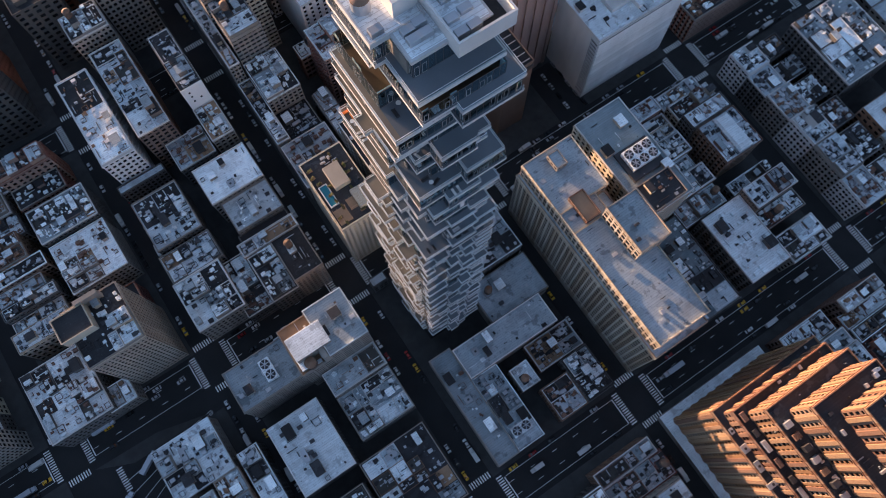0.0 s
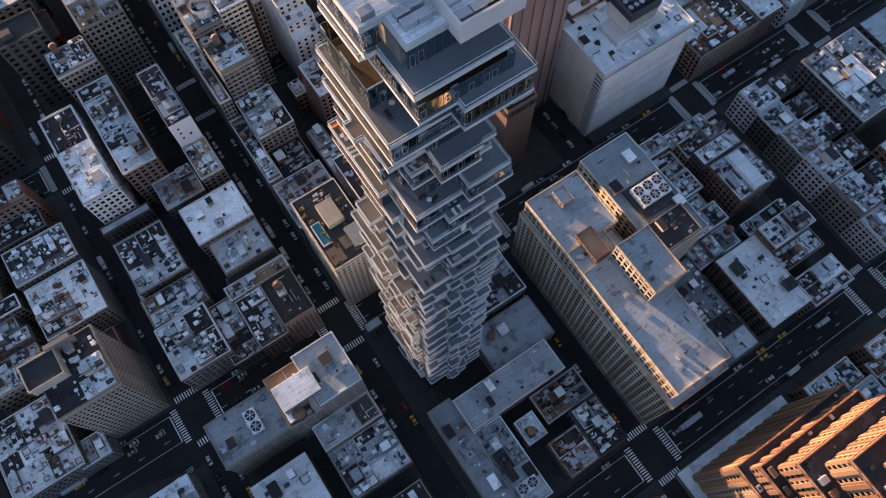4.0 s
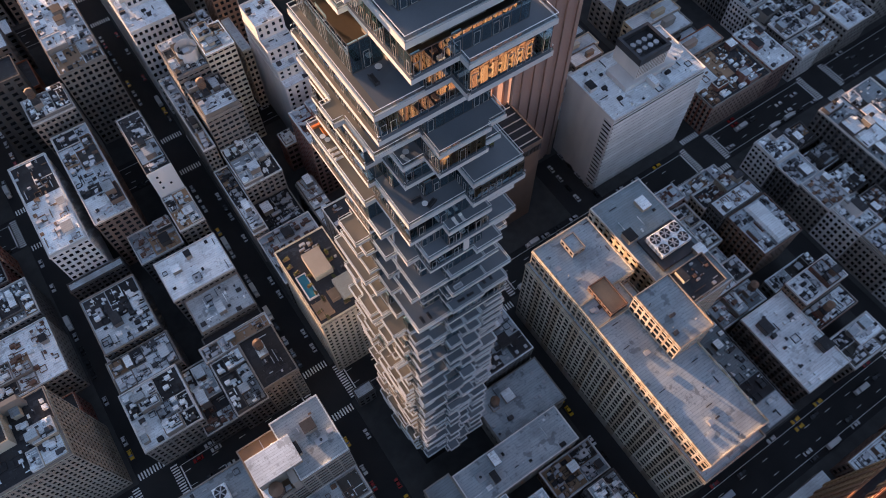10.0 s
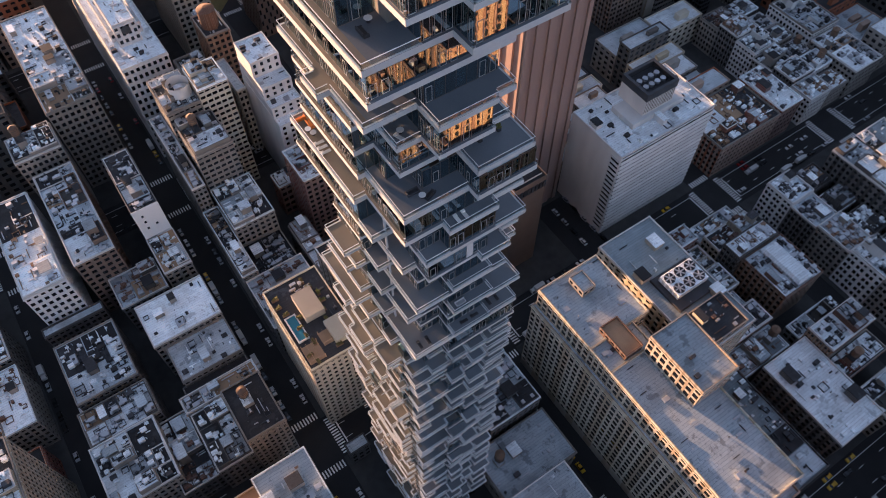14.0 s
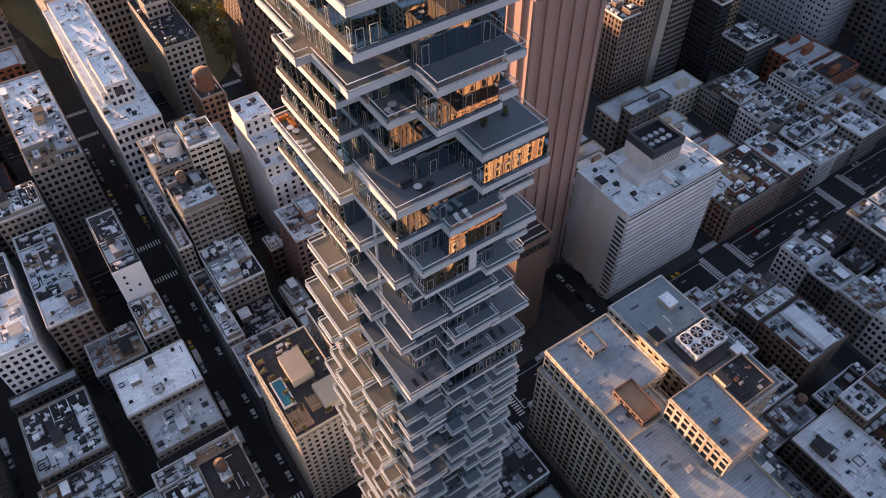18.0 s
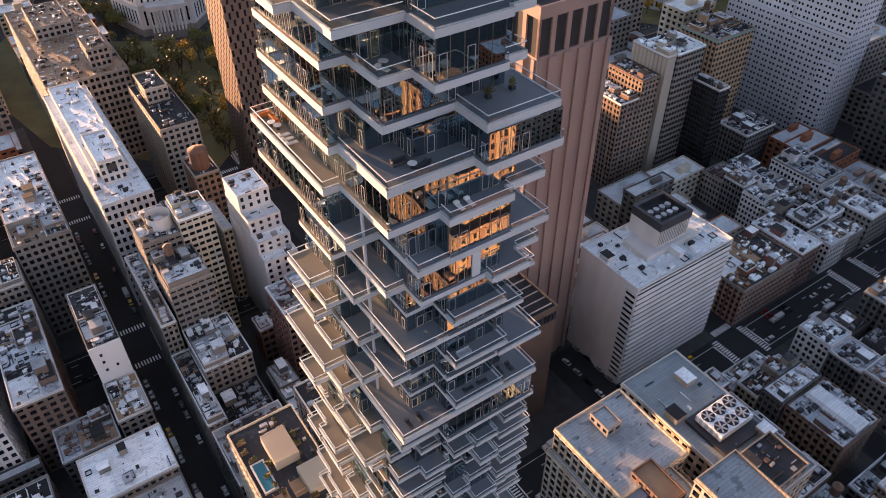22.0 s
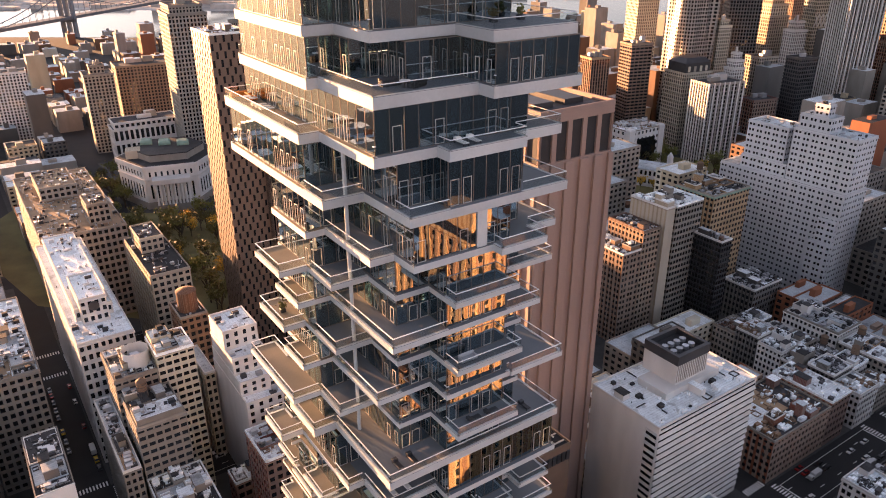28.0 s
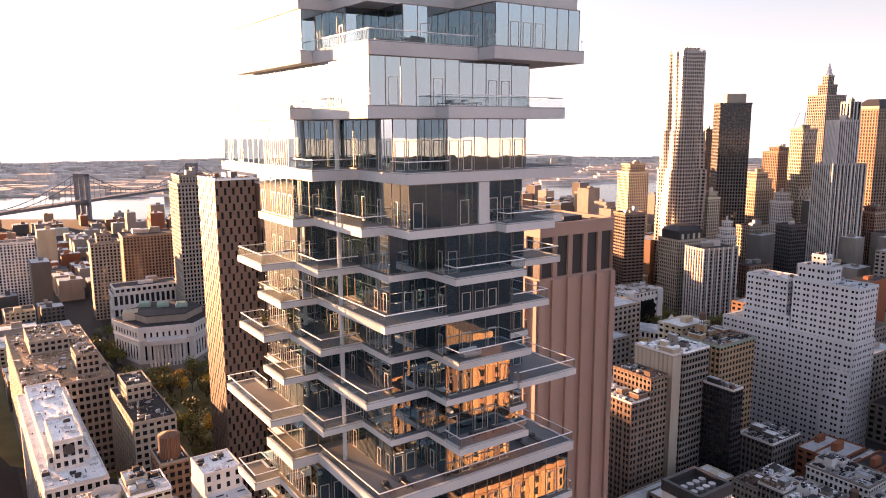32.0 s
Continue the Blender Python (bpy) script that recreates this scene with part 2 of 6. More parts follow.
WATER = material("river water", (0.03, 0.045, 0.05), 0.12, spread=0.1, grain=0.05, bump=0.4, ior=1.33, by_object=0.0)
# far land and buildings: distance haze is put into this pale base colour
HAZELAND = material("distant land", (0.55, 0.5, 0.46), 0.9, spread=0.5, stain=0.01, grain=0.06, by_object=0.0)


# ---- shapes ----
class Shape:
    """Vertices and faces gathered box by box, in grid metres from the thing's base."""
    def __init__(self):
        self.v, self.f = [], []

    def box(self, u0, u1, v0, v1, z0, z1):
        i = len(self.v)
        self.v += [(u0, v0, z0), (u1, v0, z0), (u1, v1, z0), (u0, v1, z0), (u0, v0, z1), (u1, v0, z1), (u1, v1, z1), (u0, v1, z1)]
        self.f += [(i, i + 3, i + 2, i + 1), (i + 4, i + 5, i + 6, i + 7), (i, i + 1, i + 5, i + 4), (i + 1, i + 2, i + 6, i + 5), (i + 2, i + 3, i + 7, i + 6), (i + 3, i, i + 4, i + 7)]
        return self

    def soft(self, u0, u1, v0, v1, z0, z1, e=0.08):
        """A box whose upper edges are taken off."""
        i = len(self.v)
        self.v += [(u0, v0, z0), (u1, v0, z0), (u1, v1, z0), (u0, v1, z0), (u0, v0, z1 - e), (u1, v0, z1 - e), (u1, v1, z1 - e), (u0, v1, z1 - e),
                   (u0 + e, v0 + e, z1), (u1 - e, v0 + e, z1), (u1 - e, v1 - e, z1), (u0 + e, v1 - e, z1)]
        self.f.append((i, i + 3, i + 2, i + 1))
        for a in range(4):
            b = (a + 1) % 4
            self.f += [(i + a, i + b, i + 4 + b, i + 4 + a), (i + 4 + a, i + 4 + b, i + 8 + b, i + 8 + a)]
        self.f.append((i + 8, i + 9, i + 10, i + 11))
        return self

    def ring(self, u0, u1, v0, v1, z0, z1, w):
        """A kerb of width w round a rectangle."""
        i = len(self.v)
        for z in (z0, z1):
            self.v += [(u0, v0, z), (u1, v0, z), (u1, v1, z), (u0, v1, z), (u0 + w, v0 + w, z), (u1 - w, v0 + w, z), (u1 - w, v1 - w, z), (u0 + w, v1 - w, z)]
        for a in range(4):
            b = (a + 1) % 4
            self.f += [(i + a, i + b, i + 8 + b, i + 8 + a), (i + 4 + b, i + 4 + a, i + 12 + a, i + 12 + b), (i + 8 + a, i + 8 + b, i + 12 + b, i + 12 + a), (i + b, i + a, i + 4 + a, i + 4 + b)]
        return self

    def drum(self, u, v, z0, z1, r0, r1, n=12, cap=True):
        i = len(self.v)
        for z, r in ((z0, r0), (z1, r1)):
            self.v += [(u + r * math.cos(math.tau * a / n), v + r * math.sin(math.tau * a / n), z) for a in range(n)]
        self.f += [(i + a, i + (a + 1) % n, i + n + (a + 1) % n, i + n + a) for a in range(n)]
        if cap:
            self.f += [tuple(range(i + n, i + 2 * n)), tuple(range(i + n - 1, i - 1, -1))]
        return self

    def beam(self, a, b, w):
        """A square bar from a to b."""
        a, b = Vector(a), Vector(b)
        d = (b - a).normalized()
        s = d.cross((0, 0, 1)) if abs(d.z) < 0.95 else d.cross((1, 0, 0))
        s.normalize()
        t = d.cross(s)
        i = len(self.v)
        for p in (a, b):
            self.v += [tuple(p + s * x * w / 2 + t * y * w / 2) for x, y in ((-1, -1), (1, -1), (1, 1), (-1, 1))]
        self.f += [(i + k, i + (k + 1) % 4, i + 4 + (k + 1) % 4, i + 4 + k) for k in range(4)] + [(i + 3, i + 2, i + 1, i), (i + 4, i + 5, i + 6, i + 7)]
        return self

    def mesh(self, name, mat):
        me = bpy.data.meshes.new(name)
        me.from_pydata(self.v, [], self.f)
        me.materials.append(mat)
        me.update()
        return me


def joined(name, pieces):
    """One mesh from several shapes, each with its own material."""
    me = bpy.data.meshes.new(name)
    v, f, ids = [], [], []
    for k, (s, mat) in enumerate(pieces):
        f += [tuple(i + len(v) for i in q) for q in s.f]
        v += s.v
        ids += [k] * len(s.f)
        me.materials.append(mat)
    me.from_pydata(v, [], f)
    me.polygons.foreach_set("material_index", ids)
    me.update()
    return me


def part(name, shape, mat, parent=None, label="", at=None):
    """One mesh object, from a Shape or from a mesh already made, under a thing or a part."""
    me = shape if isinstance(shape, bpy.types.Mesh) else shape.mesh(name, mat)
    ob = new(name, me)
    if parent is not None:
        ob.parent = parent
    if at is not None:
        ob.matrix_local = at if isinstance(at, Matrix) else Matrix.Translation(at)
    return tagged(ob, label)


def thing(name, u, v, z=0.0, turn=0.0, label="", category="", group="", kind=""):
    """An empty at the thing's base, set in the street grid."""
    ob = new(name)
    ob.empty_display_size = 0.5
    ob.matrix_world = G @ pose(u, v, z, 0, 0, turn)
    return tagged(ob, label, category, group, kind)


def lone(name, shape, mat, u, v, z=0.0, turn=0.0, label="", category="", group="", kind=""):
    """A thing of one mesh."""
    ob = part(name, shape, mat)
    ob.matrix_world = G @ pose(u, v, z, 0, 0, turn)
    return tagged(ob, label, category, group, kind)


# ---- ground, streets ----
sheet = Shape()
sheet.f.append((0, 1, 2, 3))
sheet.v += [(-4900, -4900, 0), (4900, -4900, 0), (4900, 4900, 0), (-4900, 4900, 0)]
lone("ground", sheet, ASPHALT, 0, 0, -0.02, label="dark asphalt streets and open ground between the blocks", category="ground", kind="structure")

# streets along v stand at these u, streets along u at these v
STREET_U = [-640, -560, -480, -400, -318, -236, -154, -71.5, 9.0, 98.0, 241.0, 330.0, 420.0, 510.0, 600.0, 690.0]
STREET_V = [-300, -170, -27.0, 109.0, 268.0, 395.0, 520.0, 650.0, 780.0]
HALF_U, HALF_V = 6.5, 10.0


def block(u0, u1, v0, v1):
    p = Shape().soft(u0, u1, v0, v1, 0.0, 0.16, 0.03)
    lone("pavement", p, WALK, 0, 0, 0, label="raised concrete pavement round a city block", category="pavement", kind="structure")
    YARDS.append((u0 + 3.5, u1 - 3.5, v0 + 3.5, v1 - 3.5))


YARDS = []
for i in range(len(STREET_U) - 1):
    for j in range(len(STREET_V) - 1):
        if (i, j) == (9, 3):
            # a cross street runs in between the windowless tower and the exchange
            block(104.5, 158, 119, 258), block(178, 234.5, 119, 258), block(158.1, 177.9, 154, 258)
            continue
        if (i, j) == (6, 2):
            # a square where two avenues meet
            block(-112, -78, -17, 87), block(-147.5, -118, -17, 52)
            continue
        block(STREET_U[i] + HALF_U, STREET_U[i + 1] - HALF_U, STREET_V[j] + HALF_V, STREET_V[j + 1] - HALF_V)


# ---- buildings ----
def facade(wall, u0, u1, v0, v1, z0, z1, floor, bay, solid=0.45, sill=0.45):
    """Cheap far facade: bands and piers round a rectangle, proud of the glass."""
    nf = max(1, round((z1 - z0) / floor))
    fh = (z1 - z0) / nf
    deep, e = 0.3, 0.03
    for k in range(nf):
        wall.ring(u0, u1, v0, v1, z0 + k * fh, z0 + k * fh + fh * sill, deep)
    wall.ring(u0, u1, v0, v1, z1 - fh * 0.2, z1, deep)
    nu, nv = max(1, round((u1 - u0) / bay)), max(1, round((v1 - v0) / bay))
    for n, w in ((nu, u1 - u0), (nv, v1 - v0)):
        b = w / n
        for k in range(n + 1):
            p, q = max(e, k * b - b * solid / 2), min(w - e, k * b + b * solid / 2)
            if n is nu and w == u1 - u0:
                wall.box(u0 + p, u0 + q, v0 + e, v0 + deep - e, z0, z1 - e), wall.box(u0 + p, u0 + q, v1 - deep + e, v1 - e, z0, z1 - e)
            else:
                wall.box(u0 + e, u0 + deep - e, v0 + p, v0 + q, z0, z1 - e), wall.box(u1 - deep + e, u1 - e, v0 + p, v0 + q, z0, z1 - e)


def pierced(s, u0, u1, v0, v1, z0, z1, floor, bay, solid, sill, base, deep=0.28, head=0.13, blank=(), pairs=False, checker=False):
    """Four walls as one skin, with every window let into it as a hole with reveals. blank: sides with no windows. Returns the holes."""
    seen, holes = {}, []

    def at(x, y, z):
        key = (round(x, 3), round(y, 3), round(z, 3))
        if key not in seen:
            seen[key] = len(s.v)
            s.v.append(key)
        return seen[key]
    nf = max(1, round((z1 - z0 - base) / floor))
    fh = (z1 - z0 - base) / nf
    zs = [z0]
    for k in range(nf):
        zs += [z0 + base + k * fh + fh * sill, z0 + base + (k + 1) * fh - fh * head]
    zs.append(z1)
    for side in range(4):
        w = u1 - u0 if side % 2 == 0 else v1 - v0
        n = max(1, round(w / bay))
        b = w / n
        xs = [0]
        for k in range(n):
            near, off = (0.62, 1.38) if pairs else (1.0, 1.0)
            if k % 2:
                near, off = off, near
            xs += [k * b + b * solid / 2 * off, (k + 1) * b - b * solid / 2 * near]
        xs.append(w)

        def put(x, z, d):
            if side == 0:
                return at(u0 + x, v0 + d, z)
            if side == 1:
                return at(u1 - d, v0 + x, z)
            if side == 2:
                return at(u1 - x, v1 - d, z)
            return at(u0 + d, v1 - x, z)
        if side in blank:
            s.f.append((put(0, z0, 0), put(w, z0, 0), put(w, z1, 0), put(0, z1, 0)))
            continue
        for i in range(len(xs) - 1):
            for j in range(len(zs) - 1):
                q = [(xs[i], zs[j]), (xs[i + 1], zs[j]), (xs[i + 1], zs[j + 1]), (xs[i], zs[j + 1])]
                if i % 2 and j % 2 and not (checker and (i // 2 + j // 2) % 2):
                    for k in range(4):
                        a, c = q[k], q[(k + 1) % 4]
                        s.f.append((put(*a, 0), put(*c, 0), put(*c, deep), put(*a, deep)))
                    holes.append((side, (xs[i] + xs[i + 1]) / 2, zs[j], xs[i + 1] - xs[i], zs[j + 1] - zs[j]))
                else:
                    s.f.append(tuple(put(*p, 0) for p in q))
    return holes


UNITS = []


def ac_unit(u, v, z, r, k):
    """A packaged roof unit on skids, with a fan; four patterns, shared."""
    if not UNITS:
        for a, b, c in ((1.3, 0.9, 1.1), (2.4, 1.2, 1.7), (1.8, 1.6, 1.3), (3.2, 1.4, 1.9)):
            body = Shape().soft(-a, a, -b, b, 0.2, c).box(-a + 0.1, a - 0.1, -b + 0.1, -b + 0.3, 0, 0.2).box(-a + 0.1, a - 0.1, b - 0.3, b - 0.1, 0, 0.2)
            UNITS.append((body.mesh("rooftop_unit", STEEL), Shape().drum(0, 0, c, c + 0.18, 0.6, 0.6, 10).mesh("fan", DARKMETAL)))
    body, fan = r.choice(UNITS)
    t = part("rooftop_unit", body, STEEL)
    t.matrix_world = G @ pose(u, v, z, 0, 0, r.choice((0, 90)))
    tagged(t, "grey sheet metal air unit standing on a flat roof", "air conditioner", "rooftop units")
    part("fan", fan, DARKMETAL, t)


def water_tank(u, v, z, r=1.9, legs=3.0):
    """A wooden roof tank with hoops and a conical lid, on a steel stand."""
    t = thing("water_tank", u, v, z, 12, label="weathered wooden roof water tank with a conical lid", category="water tank", group="roof water tanks")
    for a in range(4):
        x, y = (r - 0.4) * math.cos(math.tau * (a + 0.5) / 4), (r - 0.4) * math.sin(math.tau * (a + 0.5) / 4)
        part("leg", Shape().box(x - 0.12, x + 0.12, y - 0.12, y + 0.12, 0, legs), DARKMETAL, t)
    part("platform", Shape().drum(0, 0, legs, legs + 0.25, r + 0.15, r + 0.15, 14), DARKMETAL, t)
    tub = part("tub", Shape().drum(0, 0, legs + 0.25, legs + 4.0, r, r * 0.94, 18), TANKWOOD, t)
    for k in range(3):
        part("hoop", Shape().drum(0, 0, legs + 0.8 + k * 1.1, legs + 0.92 + k * 1.1, r + 0.04, r + 0.03, 18), DARKMETAL, tub)
    part("lid", Shape().drum(0, 0, legs + 4.0, legs + 5.3, r + 0.1, 0.12, 18), TANKWOOD, t)


def split(r, a, c, e, f, size):
    """A rectangle cut again and again into uneven pieces."""
    w, d = c - a, f - e
    if max(w, d) < size or (max(w, d) < size * 1.8 and r.random() < 0.25):
        return [(a, c, e, f)]
    q = r.uniform(0.32, 0.68)
    if w > d:
        return split(r, a, a + w * q, e, f, size) + split(r, a + w * q, c, e, f, size)
    return split(r, a, c, e, e + d * q, size) + split(r, a, c, e + d * q, f, size)


def rooftop(b, w, d, h, roof, par, seed, clutter=1.0, parapet=0.9, u0=0.0, v0=0.0, near=True):
    """Roof, parapet and what stands on it, seeded by the building's place."""
    r = random.Random(seed)
    part("roof", Shape().box(0.25, w - 0.25, 0.25, d - 0.25, h - 0.3, h), roof, b)
    part("parapet", Shape().ring(-0.06, w + 0.06, -0.06, d + 0.06, h - 0.2, h + parapet, 0.42), r.choice((par, STONE, WHITESTONE, WHITESTONE, MEMBRANE)) if clutter else par, b)
    if not clutter or w < 6 or d < 6:
        return
    # pieces of roof at their own level or in their own sheet, painted light wells
    cells = split(r, 0.6, w - 0.6, 0.6, d - 0.6, 11.0 if clutter >= 0.5 else 24.0) if clutter >= 0.3 else [(0.6, w - 0.6, 0.6, d - 0.6)]
    high = []
    for n, (a, c, e, f) in enumerate(cells):
        k = r.random()
        if len(cells) == 1 or k < 0.3 or n > 16:
            z = h
        elif k < 0.56:
            z = h + r.uniform(0.03, 0.12)
            part("roof_patch", Shape().box(a + 0.2, c - 0.2, e + 0.2, f - 0.2, h + 0.005, z), r.choice((TAR, MEMBRANE, SILVER, DECK, MEMBRANE)), b)
        elif k < 0.68:
            z = h + 0.05
            # no hole is cut: a kerbed dark floor at roof level paints the depth
            part("light_well", joined("light_well", [(Shape().ring(a + 0.3, c - 0.3, e + 0.3, f - 0.3, h, h + 0.9, 0.3), par), (Shape().box(a + 0.6, c - 0.6, e + 0.6, f - 0.6, h + 0.01, z), WELLSHADE)]), None, b)
        else:
            z = h + r.choice((0.5, 0.8, 1.4, 2.6, 3.2))
            part("roof_section", joined("roof_section", [(Shape().box(a, c, e, f, h, z), par), (Shape().box(a + 0.3, c - 0.3, e + 0.3, f - 0.3, z, z + 0.05), r.choice((MEMBRANE, SILVER, TAR, SILVER))),
                                                         (Shape().ring(a - 0.05, c + 0.05, e - 0.05, f + 0.05, z - 0.15, z + 0.4, 0.32), r.choice((WHITESTONE, par, STONE)))]), None, b)
            z += 0.05
        high.append((a, c, e, f, z))
    blocked = []
    for n in range(1 + (w * d > 380) + (w * d > 1000)):
        bw, bd, bh = r.uniform(2.5, min(5, w * 0.4)), r.uniform(3, min(7, d * 0.4)), r.uniform(2.4, 3.6)
        x, y = r.uniform(1, w - bw - 1), r.uniform(1, d - bd - 1)
        if any(x < q[1] and x + bw > q[0] and y < q[3] and y + bd > q[2] for q in blocked):
            continue
        blocked.append((x, x + bw, y, y + bd))
        top = h + bh + (3.2 if any(z > h + 2 and x < c and x + bw > a and y < f and y + bd > e for a, c, e, f, z in high) else 0)
        bk = part("bulkhead", Shape().box(x, x + bw, y, y + bd, h, top), par, b, "stair bulkhead")
        part("bulkhead_roof", Shape().soft(x - 0.15, x + bw + 0.15, y - 0.15, y + bd + 0.15, top, top + 0.25), r.choice((MEMBRANE, SILVER, TAR)), bk)
        if n == 0:
            tank = (x + bw / 2, y + bd / 2, top + 0.25)
    pale, dark = Shape(), Shape()
    for _ in range(min(int(clutter * w * d / 4.0) + (10 if clutter > 0.3 else 3), 200)):
        a, c, e, f, z = r.choice(high)
        if c - a < 2.6 or f - e < 2.6:
            continue
        px, py = r.uniform(a + 0.9, c - 0.9), r.uniform(e + 0.9, f - 0.9)
        if any(q[0] - 0.8 < px < q[1] + 0.8 and q[2] - 0.8 < py < q[3] + 0.8 for q in blocked):
            continue
        k = r.random()
        bits = pale if r.random() < 0.62 else dark
        if k < 0.25:
            bits.drum(px, py, z, z + r.uniform(0.4, 1.6), 0.18, 0.18, 5)
        elif k < 0.6:
            q, o = r.uniform(0.3, 0.85), r.uniform(0.3, 0.8)
            bits.soft(max(a + 0.1, px - q), min(c - 0.1, px + q), max(e + 0.1, py - o), min(f - 0.1, py + o), z, z + r.uniform(0.25, 1.3), 0.05)
        elif k < 0.82:
            if r.random() < 0.5:
                bits.box(px, min(px + r.uniform(1.0, 6.0), c - 0.4), py - 0.16, py + 0.16, z + 0.1, z + 0.45)
            else:
                bits.box(px - 0.16, px + 0.16, py, min(py + r.uniform(1.0, 6.0), f - 0.4), z + 0.1, z + 0.45)
        elif k < 0.93:
            bits.soft(max(a + 0.2, px - 1.2), min(c - 0.2, px + 1.2), max(e + 0.2, py - 0.9), min(f - 0.2, py + 0.9), z, z + r.uniform(0.7, 2.0), 0.06)
        else:
            q = min(r.uniform(0.9, 2.0), px - a, c - px, py - e, f - py)
            dark.ring(px - q, px + q, py - q, py + q, z, z + 0.5, 0.16)
    tagged(part("roof_clutter", joined("roof_clutter", [(pale, r.choice((STEEL, MEMBRANE))), (dark, r.choice((DARKMETAL, TAR, BROWNBRICK)))]), None, b, "small vents, pipes, hatches and ducts"), kind="stuff")
    if near:
        for _ in range(r.randint(0, 1) if w * d < 500 else r.randint(1, 3)):
            a, c, e, f, z = r.choice(high)
            if c - a > 7.2 and f - e > 7.2:
                q, p = r.uniform(a + 3.5, c - 3.5), r.uniform(e + 3.5, f - 3.5)
                if not any(o[0] - 3.3 < q < o[1] + 3.3 and o[2] - 3.3 < p < o[3] + 3.3 for o in blocked):
                    ac_unit(u0 + q, v0 + p, z + 0.02, r, 0)
        if r.random() < 0.14 and w > 8 and d > 10:
            water_tank(u0 + tank[0], v0 + tank[1], tank[2])


TAKEN = []
PANES = {}


def pane_mesh(w, h):
    key = (round(w, 1), round(h, 1))
    if key not in PANES:
        s = Shape().box(-w / 2, w / 2, -0.02, 0.02, 0, h)
        PANES[key] = s.mesh("window", WINDOW)
    return PANES[key]


SASH = {}


def sash_mesh(w, h):
    key = (round(w, 1), round(h, 1))
    if key not in SASH:
        s = Shape()
        s.box(-w / 2, w / 2, -0.05, 0.0, h * 0.48, h * 0.52), s.box(-w / 2, -w / 2 + 0.08, -0.05, 0, 0, h), s.box(w / 2 - 0.08, w / 2, -0.05, 0, 0, h), s.box(-w / 2, w / 2, -0.05, 0, 0, 0.08), s.box(-w / 2, w / 2, -0.05, 0, h - 0.08, h)
        SASH[key] = s.mesh("sash", FRAME)
    return SASH[key]


def sprinkle(b, a, c, e, f, z, n, seed, off=()):
    """Small roof things over a rectangle of a building, but not where a higher part stands."""
    r = random.Random(seed)
    pale, dark = Shape(), Shape()
    for _ in range(n):
        x, y = r.uniform(a + 1.5, c - 1.5), r.uniform(e + 1.5, f - 1.5)
        if any(o[0] - 1.6 < x < o[1] + 1.6 and o[2] - 1.6 < y < o[3] + 1.6 for o in off):
            continue
        s = pale if r.random() < 0.55 else dark
        k = r.random()
        if k < 0.3:
            s.drum(x, y, z, z + r.uniform(0.5, 1.6), 0.2, 0.2, 6)
        elif k < 0.7:
            q, p = r.uniform(0.4, 1.4), r.uniform(0.3, 1.1)
            s.soft(x - q, x + q, y - p, y + p, z, z + r.uniform(0.4, 1.8), 0.06)
        else:
            s.box(x - 0.15, x + 0.15, y - 1.4, y + 1.4, z + 0.1, z + 0.5) if r.random() < 0.5 else s.box(x - 1.4, x + 1.4, y - 0.15, y + 0.15, z + 0.1, z + 0.5)
    for s, m in ((pale, STEEL), (dark, DARKMETAL)):
        if s.v:
            tagged(part("roof_clutter", s, m, b, "small vents, pipes, hatches and ducts"), kind="stuff")


